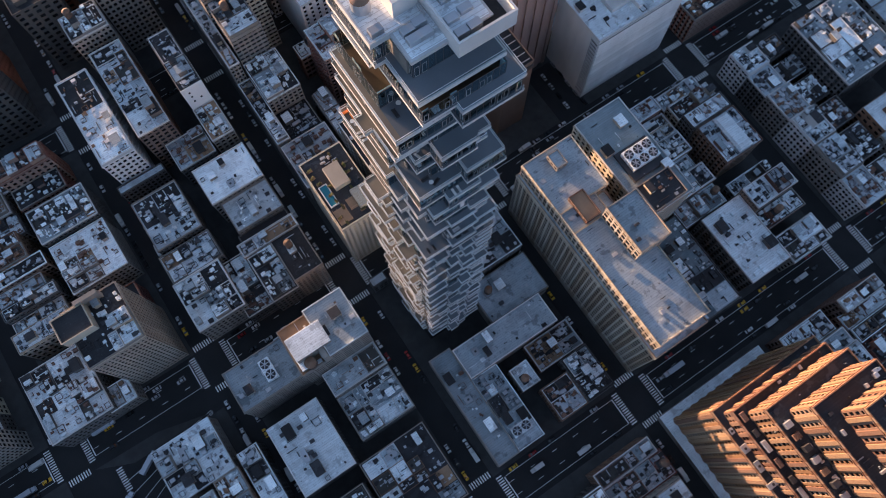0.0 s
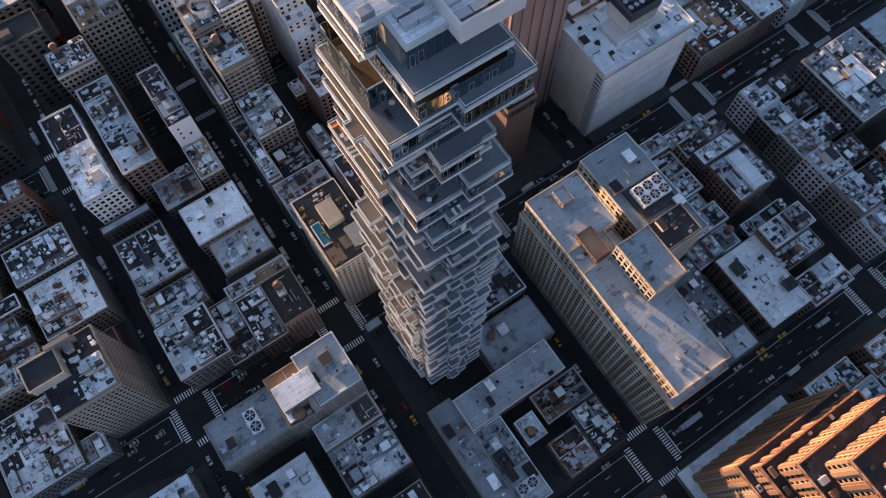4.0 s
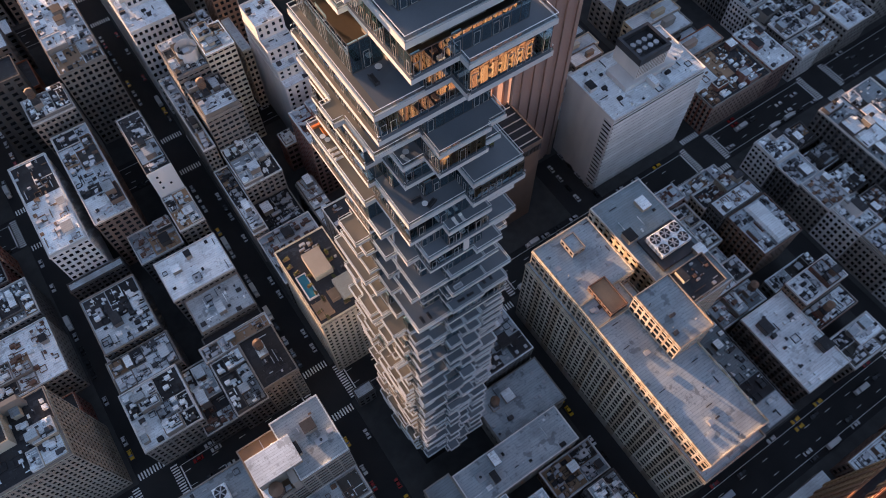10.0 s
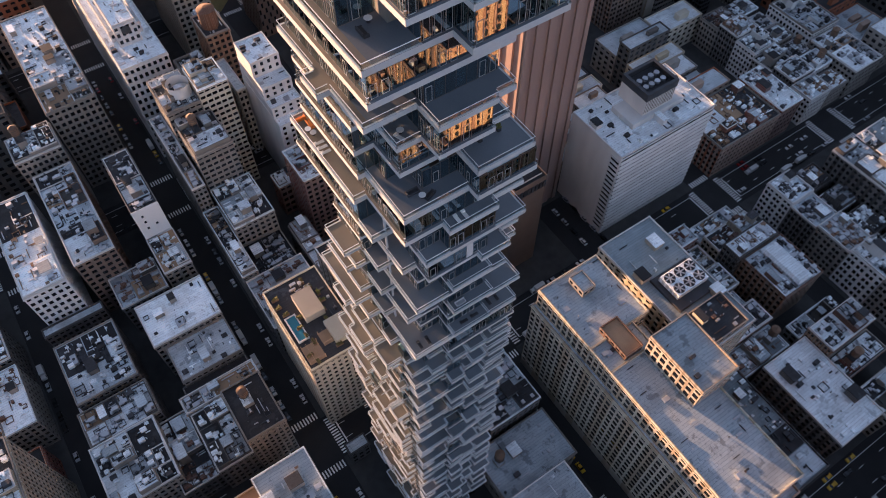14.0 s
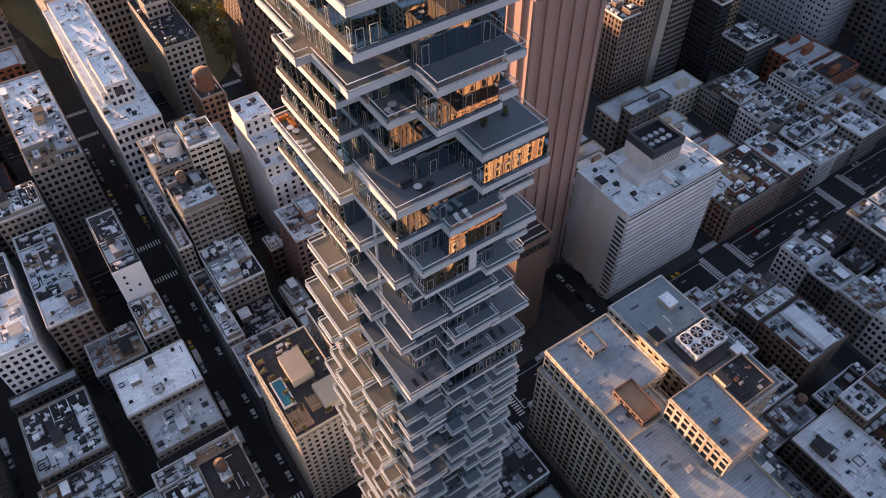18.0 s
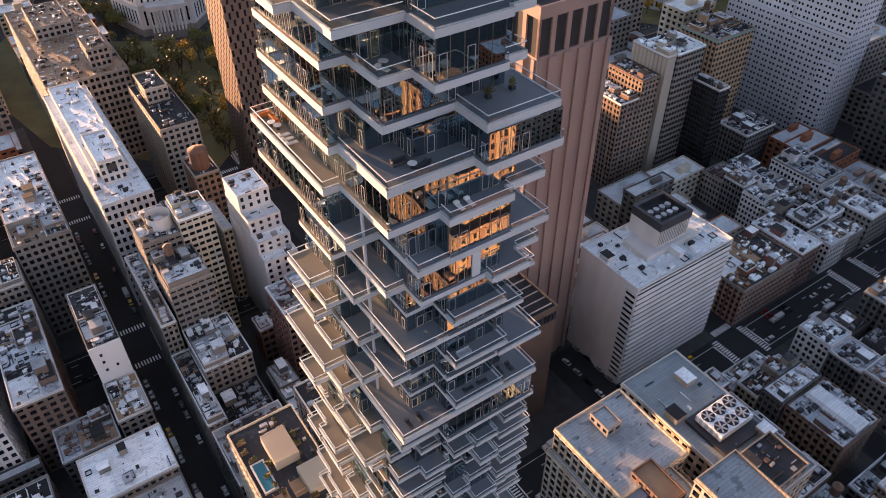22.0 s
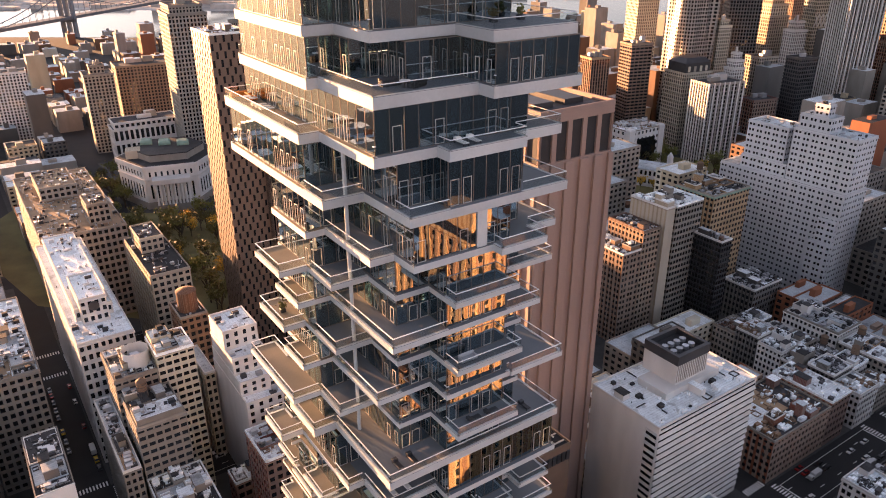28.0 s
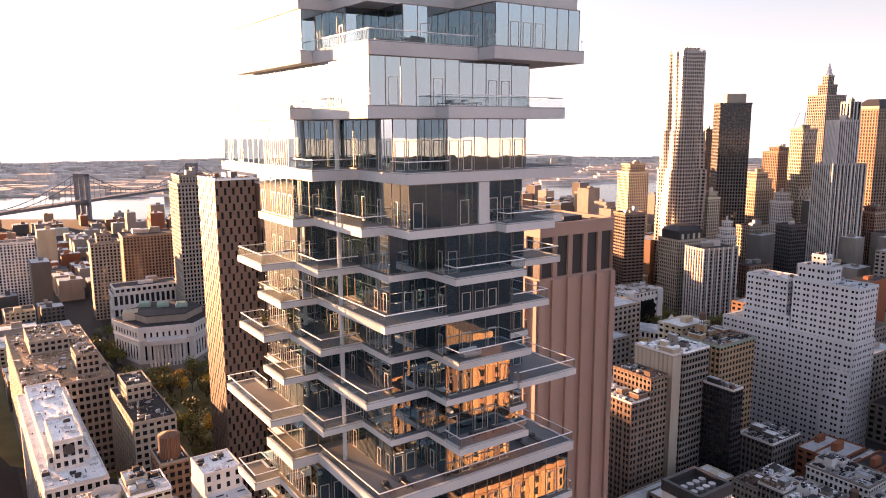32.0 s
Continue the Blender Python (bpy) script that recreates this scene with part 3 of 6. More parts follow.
def building(u0, u1, v0, v1, h, wall=GREYBRICK, roof=SILVER, floor=3.8, bay=2.6, solid=0.4, sill=0.3, base=0.6, name="apartment_building", label="", category="building",
             clutter=1.0, cornice=True, parapet=0.9, z0=0.0, group="", turn=0.0, tiers=(), single=0, blank=(), near=True, pairs=False, checker=False, head=0.13):
    """A building as a thing: its walls with window holes, the glass behind, cornice, roof. tiers: further storeys set back on it (u0, u1, v0, v1, top).
    single: how many of its windows facing the avenue are objects of their own."""
    w, d = u1 - u0, v1 - v0
    TAKEN.append((u0, u1, v0, v1))
    b = thing(name, u0, v0, z0, turn, label=label or "city building with a flat roof and rows of recessed windows", category=category, group=group)
    low = 0.0
    todo = [(0, w, 0, d, h)] + [(a - u0, c - u0, e - v0, f - v0, g) for a, c, e, f, g in tiers]
    for n, (a, c, e, f, top) in enumerate(todo):
        walls = Shape()
        z = 0.0 if n == 0 else max([t[4] for t in todo[:n] if t[0] <= a + 0.6 and t[1] >= c - 0.6 and t[2] <= e + 0.6 and t[3] >= f - 0.6] or [0.0])
        holes = pierced(walls, a, c, e, f, z, top, floor, bay, solid, sill, base if n == 0 else 0.4, 0.2, head, blank, pairs, checker)
        part("wall", walls, wall, b)
        part("window_glass", Shape().box(a + 0.23, c - 0.23, e + 0.23, f - 0.23, z + 0.1, top - 0.35), WINDOW, b, "dark window glass behind the wall")
        if n == 0 and single:
            chosen = sorted((q for q in holes if q[0] in (0, 3)), key=lambda q: -q[2])[:single]
            for side, x, zz, ww, hh in chosen:
                m = Matrix.Translation((x, 0.18, zz)) if side == 0 else Matrix.Translation((0.18, d - x, zz)) @ pose(0, 0, 0, 0, 0, -90)
                p = part("window", pane_mesh(ww, hh), WINDOW, b, at=m)
                part("sash", sash_mesh(ww, hh), FRAME, p)
        if cornice:
            trim = Shape().ring(a - 0.32, c + 0.32, e - 0.32, f + 0.32, top - 0.85, top - 0.3, 0.36)
            if top - z > 14 and n == 0 and w * d > 450:
                part("string_course", Shape().ring(a - 0.14, c + 0.14, e - 0.14, f + 0.14, z + base + 3.1, z + base + 3.5, 0.2), wall, b)
            part("cornice", trim, wall, b)
        # each level's roof, local to this tier
        t = b if n == 0 else part("setback_roof", Shape().box(a + 0.25, c - 0.25, e + 0.25, f - 0.25, top - 0.3, top), roof, b)
        if n == 0:
            rooftop(b, w, d, h, roof, wall, int(u0 * 13 + v0 * 7 + h), 0 if tiers else clutter, parapet, u0, v0, near and not turn)
        else:
            part("parapet", Shape().ring(a - 0.06, c + 0.06, e - 0.06, f + 0.06, top - 0.2, top + parapet, 0.42), wall, b)
        if tiers:
            sprinkle(b, a, c, e, f, top, int((c - a) * (f - e) / 14 * max(0.12, min(1.0, clutter))) + 4, n + int(u0), [q[:4] for q in todo if q[4] > top])
    return b


# ---- the buildings round the tower, block by block ----
def fan_deck(u, v, z, cols, rows, w=4.6, label="steel cooling unit with large round fans"):
    """A cooling unit with a grid of big round fans in its top."""
    t = thing("cooling_unit", u, v, z, label=label, category="cooling unit", group="cooling units")
    part("casing", Shape().soft(0, cols * w, 0, rows * w, 0.5, 3.2), MEMBRANE, t)
    part("frame", Shape().ring(0.1, cols * w - 0.1, 0.1, rows * w - 0.1, 0, 0.5, 0.3), DARKMETAL, t)
    for i in range(cols):
        for j in range(rows):
            x, y = (i + 0.5) * w, (j + 0.5) * w
            f = part("fan_ring", Shape().drum(x, y, 3.2, 3.55, w * 0.43, w * 0.43, 20, cap=False).drum(x, y, 3.21, 3.24, w * 0.42, w * 0.42, 20), DARKMETAL, t)
            for k in range(6):
                q = math.tau * k / 6
                part("blade", Shape().beam((x + 0.3 * math.cos(q), y + 0.3 * math.sin(q), 3.4), (x + w * 0.4 * math.cos(q), y + w * 0.4 * math.sin(q), 3.42), 0.42), STEEL, f)
            part("hub", Shape().drum(x, y, 3.3, 3.6, 0.35, 0.35, 8), STEEL, f)


# the long loft building
loft = building(102, 132, -14, 92, 51.5, BEIGE, SILVER, 3.65, 2.95, 0.3, 0.2, 4.5, name="loft_building", single=56,
                label="long beige brick loft building with rows of square windows", clutter=0.0, tiers=[(103.6, 131.5, 62, 91.5, 62), (103.6, 123.5, 51, 62, 62), (103.6, 131.6, -10.5, 51, 62), (118.5, 135, 26, 50.8, 74)], parapet=1.1, head=0.1)
building(134.4, 167.6, -15, 37, 18, GREYBRICK, WORNROOF, 3.8, 3.2, label="low flat-roofed wing behind the loft building")
building(115, 121, 80, 88, 3.2, STONE, SILVER, 3, 3, z0=62, name="stair_bulkhead", label="small masonry bulkhead on the loft roof", category="bulkhead", clutter=0, cornice=False)
building(111, 119, 52, 66, 2.6, BROWNBRICK, DECK, 3, 3, z0=62, name="roof_shed", label="low brick roof shed with a wooden deck", category="roof shed", clutter=0, cornice=False)
building(139, 166, 38.5, 96.3, 55.5, BEIGE, WORNROOF, 3.9, 3.4, 0.4, name="office_building", label="tan office building with streaked grey roof and cooling fans", clutter=0.04, parapet=0.7)
building(141.5, 160.5, 39, 53.5, 4.5, BEIGE, TAR, 4, 4, z0=55.5, name="roof_annex", label="dark-roofed masonry annex on the office roof", category="roof annex", clutter=0.2, cornice=False)
lone("equipment_plinth", Shape().soft(0, 18.6, 0, 16.5, 0, 1.4), DARKMETAL, 144.6, 56.5, 55.55, label="dark louvred plinth under the cooling unit", category="plinth")
fan_deck(146.6, 60.6, 56.96, 3, 2, 5.2)

# the white ribbed exchange
ex = building(176.4, 233, 125.2, 158, 57, WHITESTONE, MEMBRANE, 2.95, 60, 0.03, 0.6, name="telephone_exchange", blank=(3,),
              label="white ribbed slab building with a blank side wall", clutter=0.25, cornice=False, parapet=0.7, near=False)
for k in range(17):
    z = 4.4 + k * 2.98
    rib = Shape()
    for y0, y1, x0, x1 in ((-0.62, -0.06, 0.3, 56.2),):
        i = len(rib.v)
        rib.v += [(x0, y1, z), (x1, y1, z), (x1, y0, z + 0.25), (x0, y0, z + 0.25), (x0, y1, z + 1.7), (x1, y1, z + 1.7), (x1, y0, z + 0.75), (x0, y0, z + 0.75)]
        rib.f += [(i, i + 3, i + 2, i + 1), (i + 4, i + 5, i + 6, i + 7), (i + 3, i + 7, i + 6, i + 2), (i, i + 4, i + 7, i + 3), (i + 1, i + 2, i + 6, i + 5), (i, i + 1, i + 5, i + 4)]
    part("rib", rib, WHITESTONE, ex)
    # a dark glassy strip draws the shadow line between two pale ribs
    part("window_strip", Shape().box(0.3, 56.2, -0.09, -0.02, z + 1.9, z + 2.6), WINDOW, ex, "dark strip painted as the shadow line between ribs")
    part("corner_slot", Shape().box(-0.05, 0.3, 0.8, 5.6, z - 0.2, z + 1.5), WINDOW, ex, "dark corner window slot")
    part("slot_sill", Shape().soft(-0.5, 0.0, 0.6, 5.8, z + 1.6, z + 2.5, 0.2), WHITESTONE, ex)
part("roof_box", Shape().soft(15, 46, 10, 24, 57, 60), WHITESTONE, ex, "low white roof box")
pent = part("penthouse", Shape().box(22, 40, 12, 28, 60, 70), WHITESTONE, ex, "white louvred penthouse")
for k in range(16):
    part("louvre", Shape().box(22.3 + k * 1.1, 22.7 + k * 1.1, 11.85, 12.0, 61, 69.6), STONE, pent)
part("penthouse_parapet", Shape().ring(21.8, 40.2, 11.8, 28.2, 68.6, 72.6, 1.5), DARKMETAL, pent, "dark metal screen")
part("penthouse_roof", Shape().box(23.3, 38.7, 13.3, 26.7, 70, 70.1), TAR, pent)
for k in range(8):
    part("cooling_fan", Shape().drum(26 + k % 4 * 3.4, 17.5 + k // 4 * 4.2, 70.1, 71.4, 1.3, 1.3, 14), STEEL, pent)

# the windowless granite tower, with shafts on its faces and slots at the top
gu0, gu1, gv0, gv1, gh = 141, 172.6, 156.5, 200, 167
TAKEN.append((gu0, gu1, gv0, gv1))
granite = thing("windowless_tower", gu0, gv0, label="windowless pink-brown granite tower with vertical shafts", category="skyscraper")
W, D = gu1 - gu0, gv1 - gv0
part("wall", Shape().box(0, W, 0, D, 0, 152), GRANITE, granite)
part("vent_band", Shape().box(0.8, W - 0.8, 0.8, D - 0.8, 152, 164.5), DARKMETAL, granite, "dark recessed ventilation band")
for k in range(7):
    y = D * k / 6
    for x in (0.1, W - 0.8):
        part("mullion_pier", Shape().box(x, x + 0.7, max(0.1, y - 0.9), min(D - 0.1, y + 0.9), 152, 164.5), GRANITE, granite)
part("crown", Shape().box(0, W, 0, D, 164.5, 167), GRANITE, granite)
part("parapet", Shape().ring(0, W, 0, D, 167, 168.6, 0.8), GRANITE, granite)
part("roof", Shape().box(0.8, W - 0.8, 0.8, D - 0.8, 167, 167.2), TAR, granite)
for k in range(6):
    x = W * k / 5
    for y in (-0.9, D):
        part("shaft", Shape().soft(max(-0.3, x - 1.7), min(W + 0.3, x + 1.7), y, y + 0.9, 0, 151.5, 0.3), GRANITE, granite)
    part("mullion_pier", Shape().box(max(0.1, x - 0.9), min(W - 0.1, x + 0.9), 0.1, 0.8, 152, 164.5), GRANITE, granite)
for k in range(7):
    y = D * k / 6
    for x in (-0.9, W):
        part("shaft", Shape().soft(x, x + 0.9, max(0.2, y - 1.7), min(D - 0.2, y + 1.7), 0, 151.5, 0.3), GRANITE, granite)
for a in range(2):
    part("vent_box", Shape().soft(4 + a * 13, 12 + a * 13, 8, 30, 167.2, 169.0), DARKMETAL, granite)
annex = building(124, 140.8, 133, 158, 62, BRONZE, TAR, 62, 60, 0.95, 0.95, name="granite_annex", label="lower dark granite wing with roof vents and louvres", clutter=0, blank=(0, 1, 2, 3), cornice=False)
for k in range(8):
    part("louvre_box", Shape().soft(0.8 + k * 2.0, 2.3 + k * 2.0, -0.5, 0.0, 56.5, 60.0, 0.1), DARKMETAL, annex)
    part("louvre_box", Shape().soft(-0.5, 0.0, 1.2 + k * 3.0, 3.4 + k * 3.0, 56.5, 60.0, 0.1), DARKMETAL, annex)
for k in range(6):
    part("rooftop_pipe", Shape().beam((1.5, 2 + k * 4, 62.9), (15.5, 2 + k * 4, 62.9), 0.4), STEEL, annex)
for k in range(8):
    lone("roof_vent", Shape().soft(0, 2.4, 0, 1.6, 0, 1.8), DARKMETAL, 125.5, 134.5 + k * 2.8, 62.1, label="dark metal roof vent box on the granite wing", category="vent", group="granite wing vents")

# the hotel with its pool
hotel = building(18, 40.5, 114, 153, 55, BEIGE, TAR, 3.5, 2.6, 0.45, name="hotel", label="beige brick hotel with a planted roof terrace and pool", clutter=0, single=50)
part("pool_rim", Shape().ring(1.5, 6, 12, 24, 55.0, 55.9, 0.5), WHITESTONE, hotel)
part("pool_water", Shape().box(2, 5.5, 12.5, 23.5, 55.0, 55.6), material("pool water", (0.05, 0.2, 0.26), 0.1, spread=0.1, bump=0.3), hotel, "blue-green pool water")
part("roof_room", Shape().box(8, 16, 18, 30, 55, 59), BEIGE, hotel, "tan roof room")
part("roof_room", Shape().box(13, 21, 4, 14, 55, 58), BEIGE, hotel, "tan roof room")
for k, (a, c, e, f) in enumerate(((9, 15, 6, 12), (1, 7.5, 2, 10))):
    part("terrace_deck", Shape().box(a, c, e, f, 55.12, 55.2), DECK, hotel, "wooden roof deck")
    pg = part("pergola_beam", Shape().box(a, c, e, e + 0.2, 57.6, 57.8), DECK, hotel)
    for n in range(4):
        part("pergola_slat", Shape().box(a + (c - a) * n / 3.2, a + (c - a) * n / 3.2 + 0.15, e, f - 0.5, 57.8, 57.9), DECK, pg)
    for x, y in ((a, e), (c - 0.2, e), (a, f - 0.7), (c - 0.2, f - 0.7)):
        part("pergola_post", Shape().box(x, x + 0.2, y, y + 0.2, 55.2, 57.7), DECK, pg)
sprinkle(hotel, 7, 22, 15, 38, 55.0, 40, 9, [(8, 16, 18, 30)])
hedge = random.Random(3)
for k in range(18):
    sh = Shape()
    for _ in range(40):
        c = Vector((hedge.uniform(-1.2, 1.2), hedge.uniform(-0.5, 0.5), hedge.uniform(0, 1.2)))
        sh.beam(c, c + Vector((hedge.uniform(-0.3, 0.3), hedge.uniform(-0.3, 0.3), hedge.uniform(0.1, 0.4))), 0.28)
    t = thing("planter", 19.5 + (k % 2) * 12 + hedge.uniform(0, 6), 115.5 + k * 2.0, 55.05, hedge.choice((0, 90)), label="roof terrace planter with clipped green shrubs", category="planter", group="hotel terrace planters")
    part("trough", Shape().soft(-1.4, 1.4, -0.6, 0.6, 0, 0.6), TANKWOOD, t)
    part("shrub", sh, LEAF, t, at=(0, 0, 0.6))

# left of the avenue
building(-63, -45.5, 215, 270, 40, WHITEPAINT, MEMBRANE, 3.8, 3.0, label="white stone loft building with a long pale roof", single=20, clutter=0.35)
building(-28, 1.7, 172, 194, 28, STONE, MEMBRANE, label="grey building with a bright white roof membrane", clutter=0.1)
building(-24.5, 1.5, 153.5, 171.8, 24, STONE, SILVER, label="grey-roofed building with an old brick yard in its roof", clutter=0.25)
building(-26, 1.5, 149, 153.3, 20, GREYBRICK, TAR, label="narrow building with a black felt roof", clutter=0.2)
white = building(-10.6, 1.4, 225, 262, 47, GREYBRICK, TAR, 3.6, 2.8, blank=(0,), label="narrow dark building with a blank white end wall", clutter=1.2, near=False, cornice=False)
part("end_wall", Shape().box(-0.05, 12.05, -0.3, -0.004, 0.2, 48.0), WHITEPAINT, white, "white painted blank end wall")
for x, z in ((3.0, 42.5), (3.0, 38.6), (3.0, 34.2), (7.2, 35.0)):
    part("small_window", Shape().box(x, x + 1.0, -0.34, -0.28, z, z + 1.4), WINDOW, white, "small dark window in the blank wall")
building(-10.8, 1.6, 203, 224.6, 28, STONE, DECK, 3.6, 2.8, clutter=1.6, label="lower building with a planted roof beside the white wall")
building(-63, -38, 167, 197, 25, GREYBRICK, SILVER)
building(-65, -37, 148.5, 165, 22, GREYBRICK, MEMBRANE)
building(-65.5, -40, 119.5, 147.5, 24, STONE, MEMBRANE, label="stone building with a white roof and dark light wells")
building(-66, -40, 209, 213.5, 18, GREYBRICK, SILVER)
building(-40.5, -23, 219, 276, 40, BROWNBRICK, SILVER, 3.7, 3.2, label="dark brick loft building with tall paired windows")
building(-33, -12, 201, 218.5, 22, GREYBRICK, SILVER, clutter=2.0)
building(-29, 3, 141, 148.5, 22, STONE, MEMBRANE)
building(-13.4, 2.4, 113, 137, 32, STONE, TAR, 3.5, 2.3, 0.42, 0.3, label="dark-roofed building with rows of white-framed windows", clutter=0.15, single=24)
building(-28, -13.6, 113, 140, 21, GREYBRICK, TAR, clutter=1.0, label="low dark building with skylights on its roof")
building(-43, -28.5, 115, 147, 15, GREYBRICK, TAR)
building(-110, -79, 203, 223, 25, GREYBRICK, SILVER, clutter=2)
building(-109, -79, 172, 201, 22, STONE, MEMBRANE)
beige = building(-107, -80, 120.5, 150, 58, BEIGE, TAR, 3.3, 2.1, 0.4, 0.26, name="apartment_tower", label="beige brick apartment tower with dense square windows", single=60, clutter=0.8)
part("penthouse", Shape().box(-3, 12, 14, 26, 58, 64), BEIGE, beige, "beige brick penthouse")
part("penthouse_roof", Shape().ring(-3.2, 12.2, 13.8, 26.2, 64, 64.9, 0.5), BEIGE, beige)
part("penthouse_deck", Shape().box(-2.6, 11.6, 14.4, 25.6, 64.0, 64.1), TAR, beige)
part("arch_wall", Shape().box(9, 20, 26, 28, 58, 66), STONE, beige)
building(-150, -118, 112, 150, 20, GREYBRICK, MEMBRANE, clutter=1.5)
TAKEN.append((-151, -116, 50, 100))
building(-122, -108, 112, 124, 14, STONE, MEMBRANE)

# between the avenue and the broad street
building(-17.5, 2.8, 69, 94, 47, STONE, SILVER, 3.9, 5.2, 0.12, 0.42, 2, label="grey office building with banded windows and a broad stained roof", clutter=0.03, head=0.06)
cw2 = building(-33, -17.7, 69.5, 94, 40, STONE, DECK, 3.9, 5.2, 0.12, 0.42, 2, label="lower banded wing with a rust-stained roof", clutter=0.1, head=0.06)
part("roof_house", Shape().box(2.0, 19.5, 5.0, 16.0, 40, 50.5), STONE, cw2, "masonry roof house")
part("roof_house_top", Shape().soft(1.8, 19.7, 4.8, 16.2, 50.5, 50.9), MEMBRANE, cw2, "roof with peeling pale paint")
part("roof_step", Shape().soft(12.5, 15.2, -0.5, 5.0, 40, 49.0, 0.2), STONE, cw2, "blank masonry stair shaft")
water_tank(-26.5, 71.6, 40.2, 2.7, 2.6)
building(-64.8, -33.2, 71.5, 93, 33, STONE, SILVER, 3.6, 5.0, 0.12, 0.42, 2, label="stone building with banded windows and two fans on its roof", clutter=0.08, head=0.06)
fan_deck(-48, 77, 33.1, 1, 2, 5.4)
building(-62.6, -35, 25, 61.6, 20, GREYBRICK, MEMBRANE, clutter=0.12, label="low building with a scuffed pale blue roof")
building(-27.5, 2.4, 32, 56, 15, GREYBRICK, SILVER, clutter=3.0)
building(-27, 2.4, 56.2, 68.8, 21, STONE, SILVER, clutter=0.3)
building(-35, 1, -16, 24, 12, BROWNBRICK, TAR, 3.4, 3, clutter=3.5, label="low brick building with rows of skylights on its roof")
building(-115, -84, 56, 84, 15, STONE, MEMBRANE, clutter=1.0)
building(-80.5, -70, 20, 60, 17, GREYBRICK, MEMBRANE)

# the podium at the tower's foot
building(20, 32, -14, 46, 15, STONE, SILVER, 5, 4, label="low stone wing with a long grey roof", clutter=0.1)
building(32.2, 84, 27, 43.5, 19, STONE, SILVER, 5, 4, label="low stone wing with a wide grey roof", clutter=0.06)
building(32.2, 47, -14, 26.8, 13, GREYBRICK, SILVER, 4, 4, label="low roof with fans and a skylight", clutter=0.6)
fan_deck(34, -8, 13.1, 2, 1, 5.2)
lone("skylight", Shape().soft(0, 4, 0, 14, 0, 1.2, 0.6), MEMBRANE, 36, 6, 13.1, label="long pale roof skylight", category="skylight")
building(50, 60, 8, 20, 16, STONE, SILVER, clutter=0.3)
building(58, 74, -14, 4, 11, BROWNBRICK, MEMBRANE, clutter=2)
building(74.5, 90, -14, 10, 12, GREYBRICK, TAR, clutter=3)
building(64, 90, 11, 26, 9, BROWNBRICK, SILVER, clutter=4)
building(57, 91.5, 44, 66, 15, STONE, SILVER, 5, 4, clutter=0.06, label="low stone wing with a pale blue-grey roof")
building(57, 66, 84, 97, 46, BEIGE, SILVER, 3.6, 3, label="narrow tan brick building beside the tower")
building(67, 91.5, 68, 97, 22, GREYBRICK, SILVER)
building(12.5 + 5, 26, 94, 99, 12, GREYBRICK, SILVER, clutter=2)

# the stepped brick office block on the avenue, lit by the sun
SIX = [(108, 159, -108, -47.6, 61, 71), (113, 156, -104, -51.5, 71, 88), (120.5, 152, -100, -57, 88, 106), (128, 148, -96, -64, 106, 122)]
six = building(104.4, 162, -112, -44.2, 61, ORANGEBRICK, TAR, 3.7, 2.7, 0.44, 0.22, 6, name="stepped_office_block", label="huge stepped brick office block with vertical piers", clutter=0.6, single=0, tiers=[q[:4] + (q[5],) for q in SIX], parapet=1.2)
part("podium", Shape().soft(-4.6, 59.0, -2.0, 72.2, 0.16, 6.5), STONE, six, "low stone podium")
part("podium_roof", Shape().ring(-4.8, 59.2, -2.2, 72.4, 6.5, 6.9, 5.0), MEMBRANE, six, "pale podium roof")
for a, c, e, f, low, top in [(104.4, 162, -112, -44.2, 6.9, 61)] + SIX:
    q = e - 0.0
    while q < f - 1.2:
        part("pier", Shape().soft(a - 104.8, a - 104.4, q + 112.4, q + 114.2, low, top + 0.1, 0.1), ORANGEBRICK, six)
        q += 5.4
    q = a
    while q < c - 1.2:
        part("pier", Shape().soft(q - 104.0, q - 102.2, f + 112, f + 112.4, low, top + 0.1, 0.1), ORANGEBRICK, six)
        q += 5.4
for k in range(8):
    part("roof_house", Shape().soft(5.0, 7.0, 8 + k * 7.2, 11 + k * 7.2 + k % 3, 71, 72.6 + k % 2 * 0.6), (DARKMETAL, BROWNBRICK, STEEL)[k % 3], six)
    part("roof_house", Shape().soft(10.5, 13.5, 14 + k * 5.2, 16.5 + k * 5.2, 88, 89.8 + k % 3 * 0.7), (ORANGEBRICK, STEEL, DARKMETAL)[k % 3], six)
part("lift_house", Shape().soft(30, 38, 22, 40, 122, 130), ORANGEBRICK, six, "brick lift house")
for k in range(7):
    ac_unit(106.2, -106 + k * 8.5, 61.1, random.Random(k), 0)

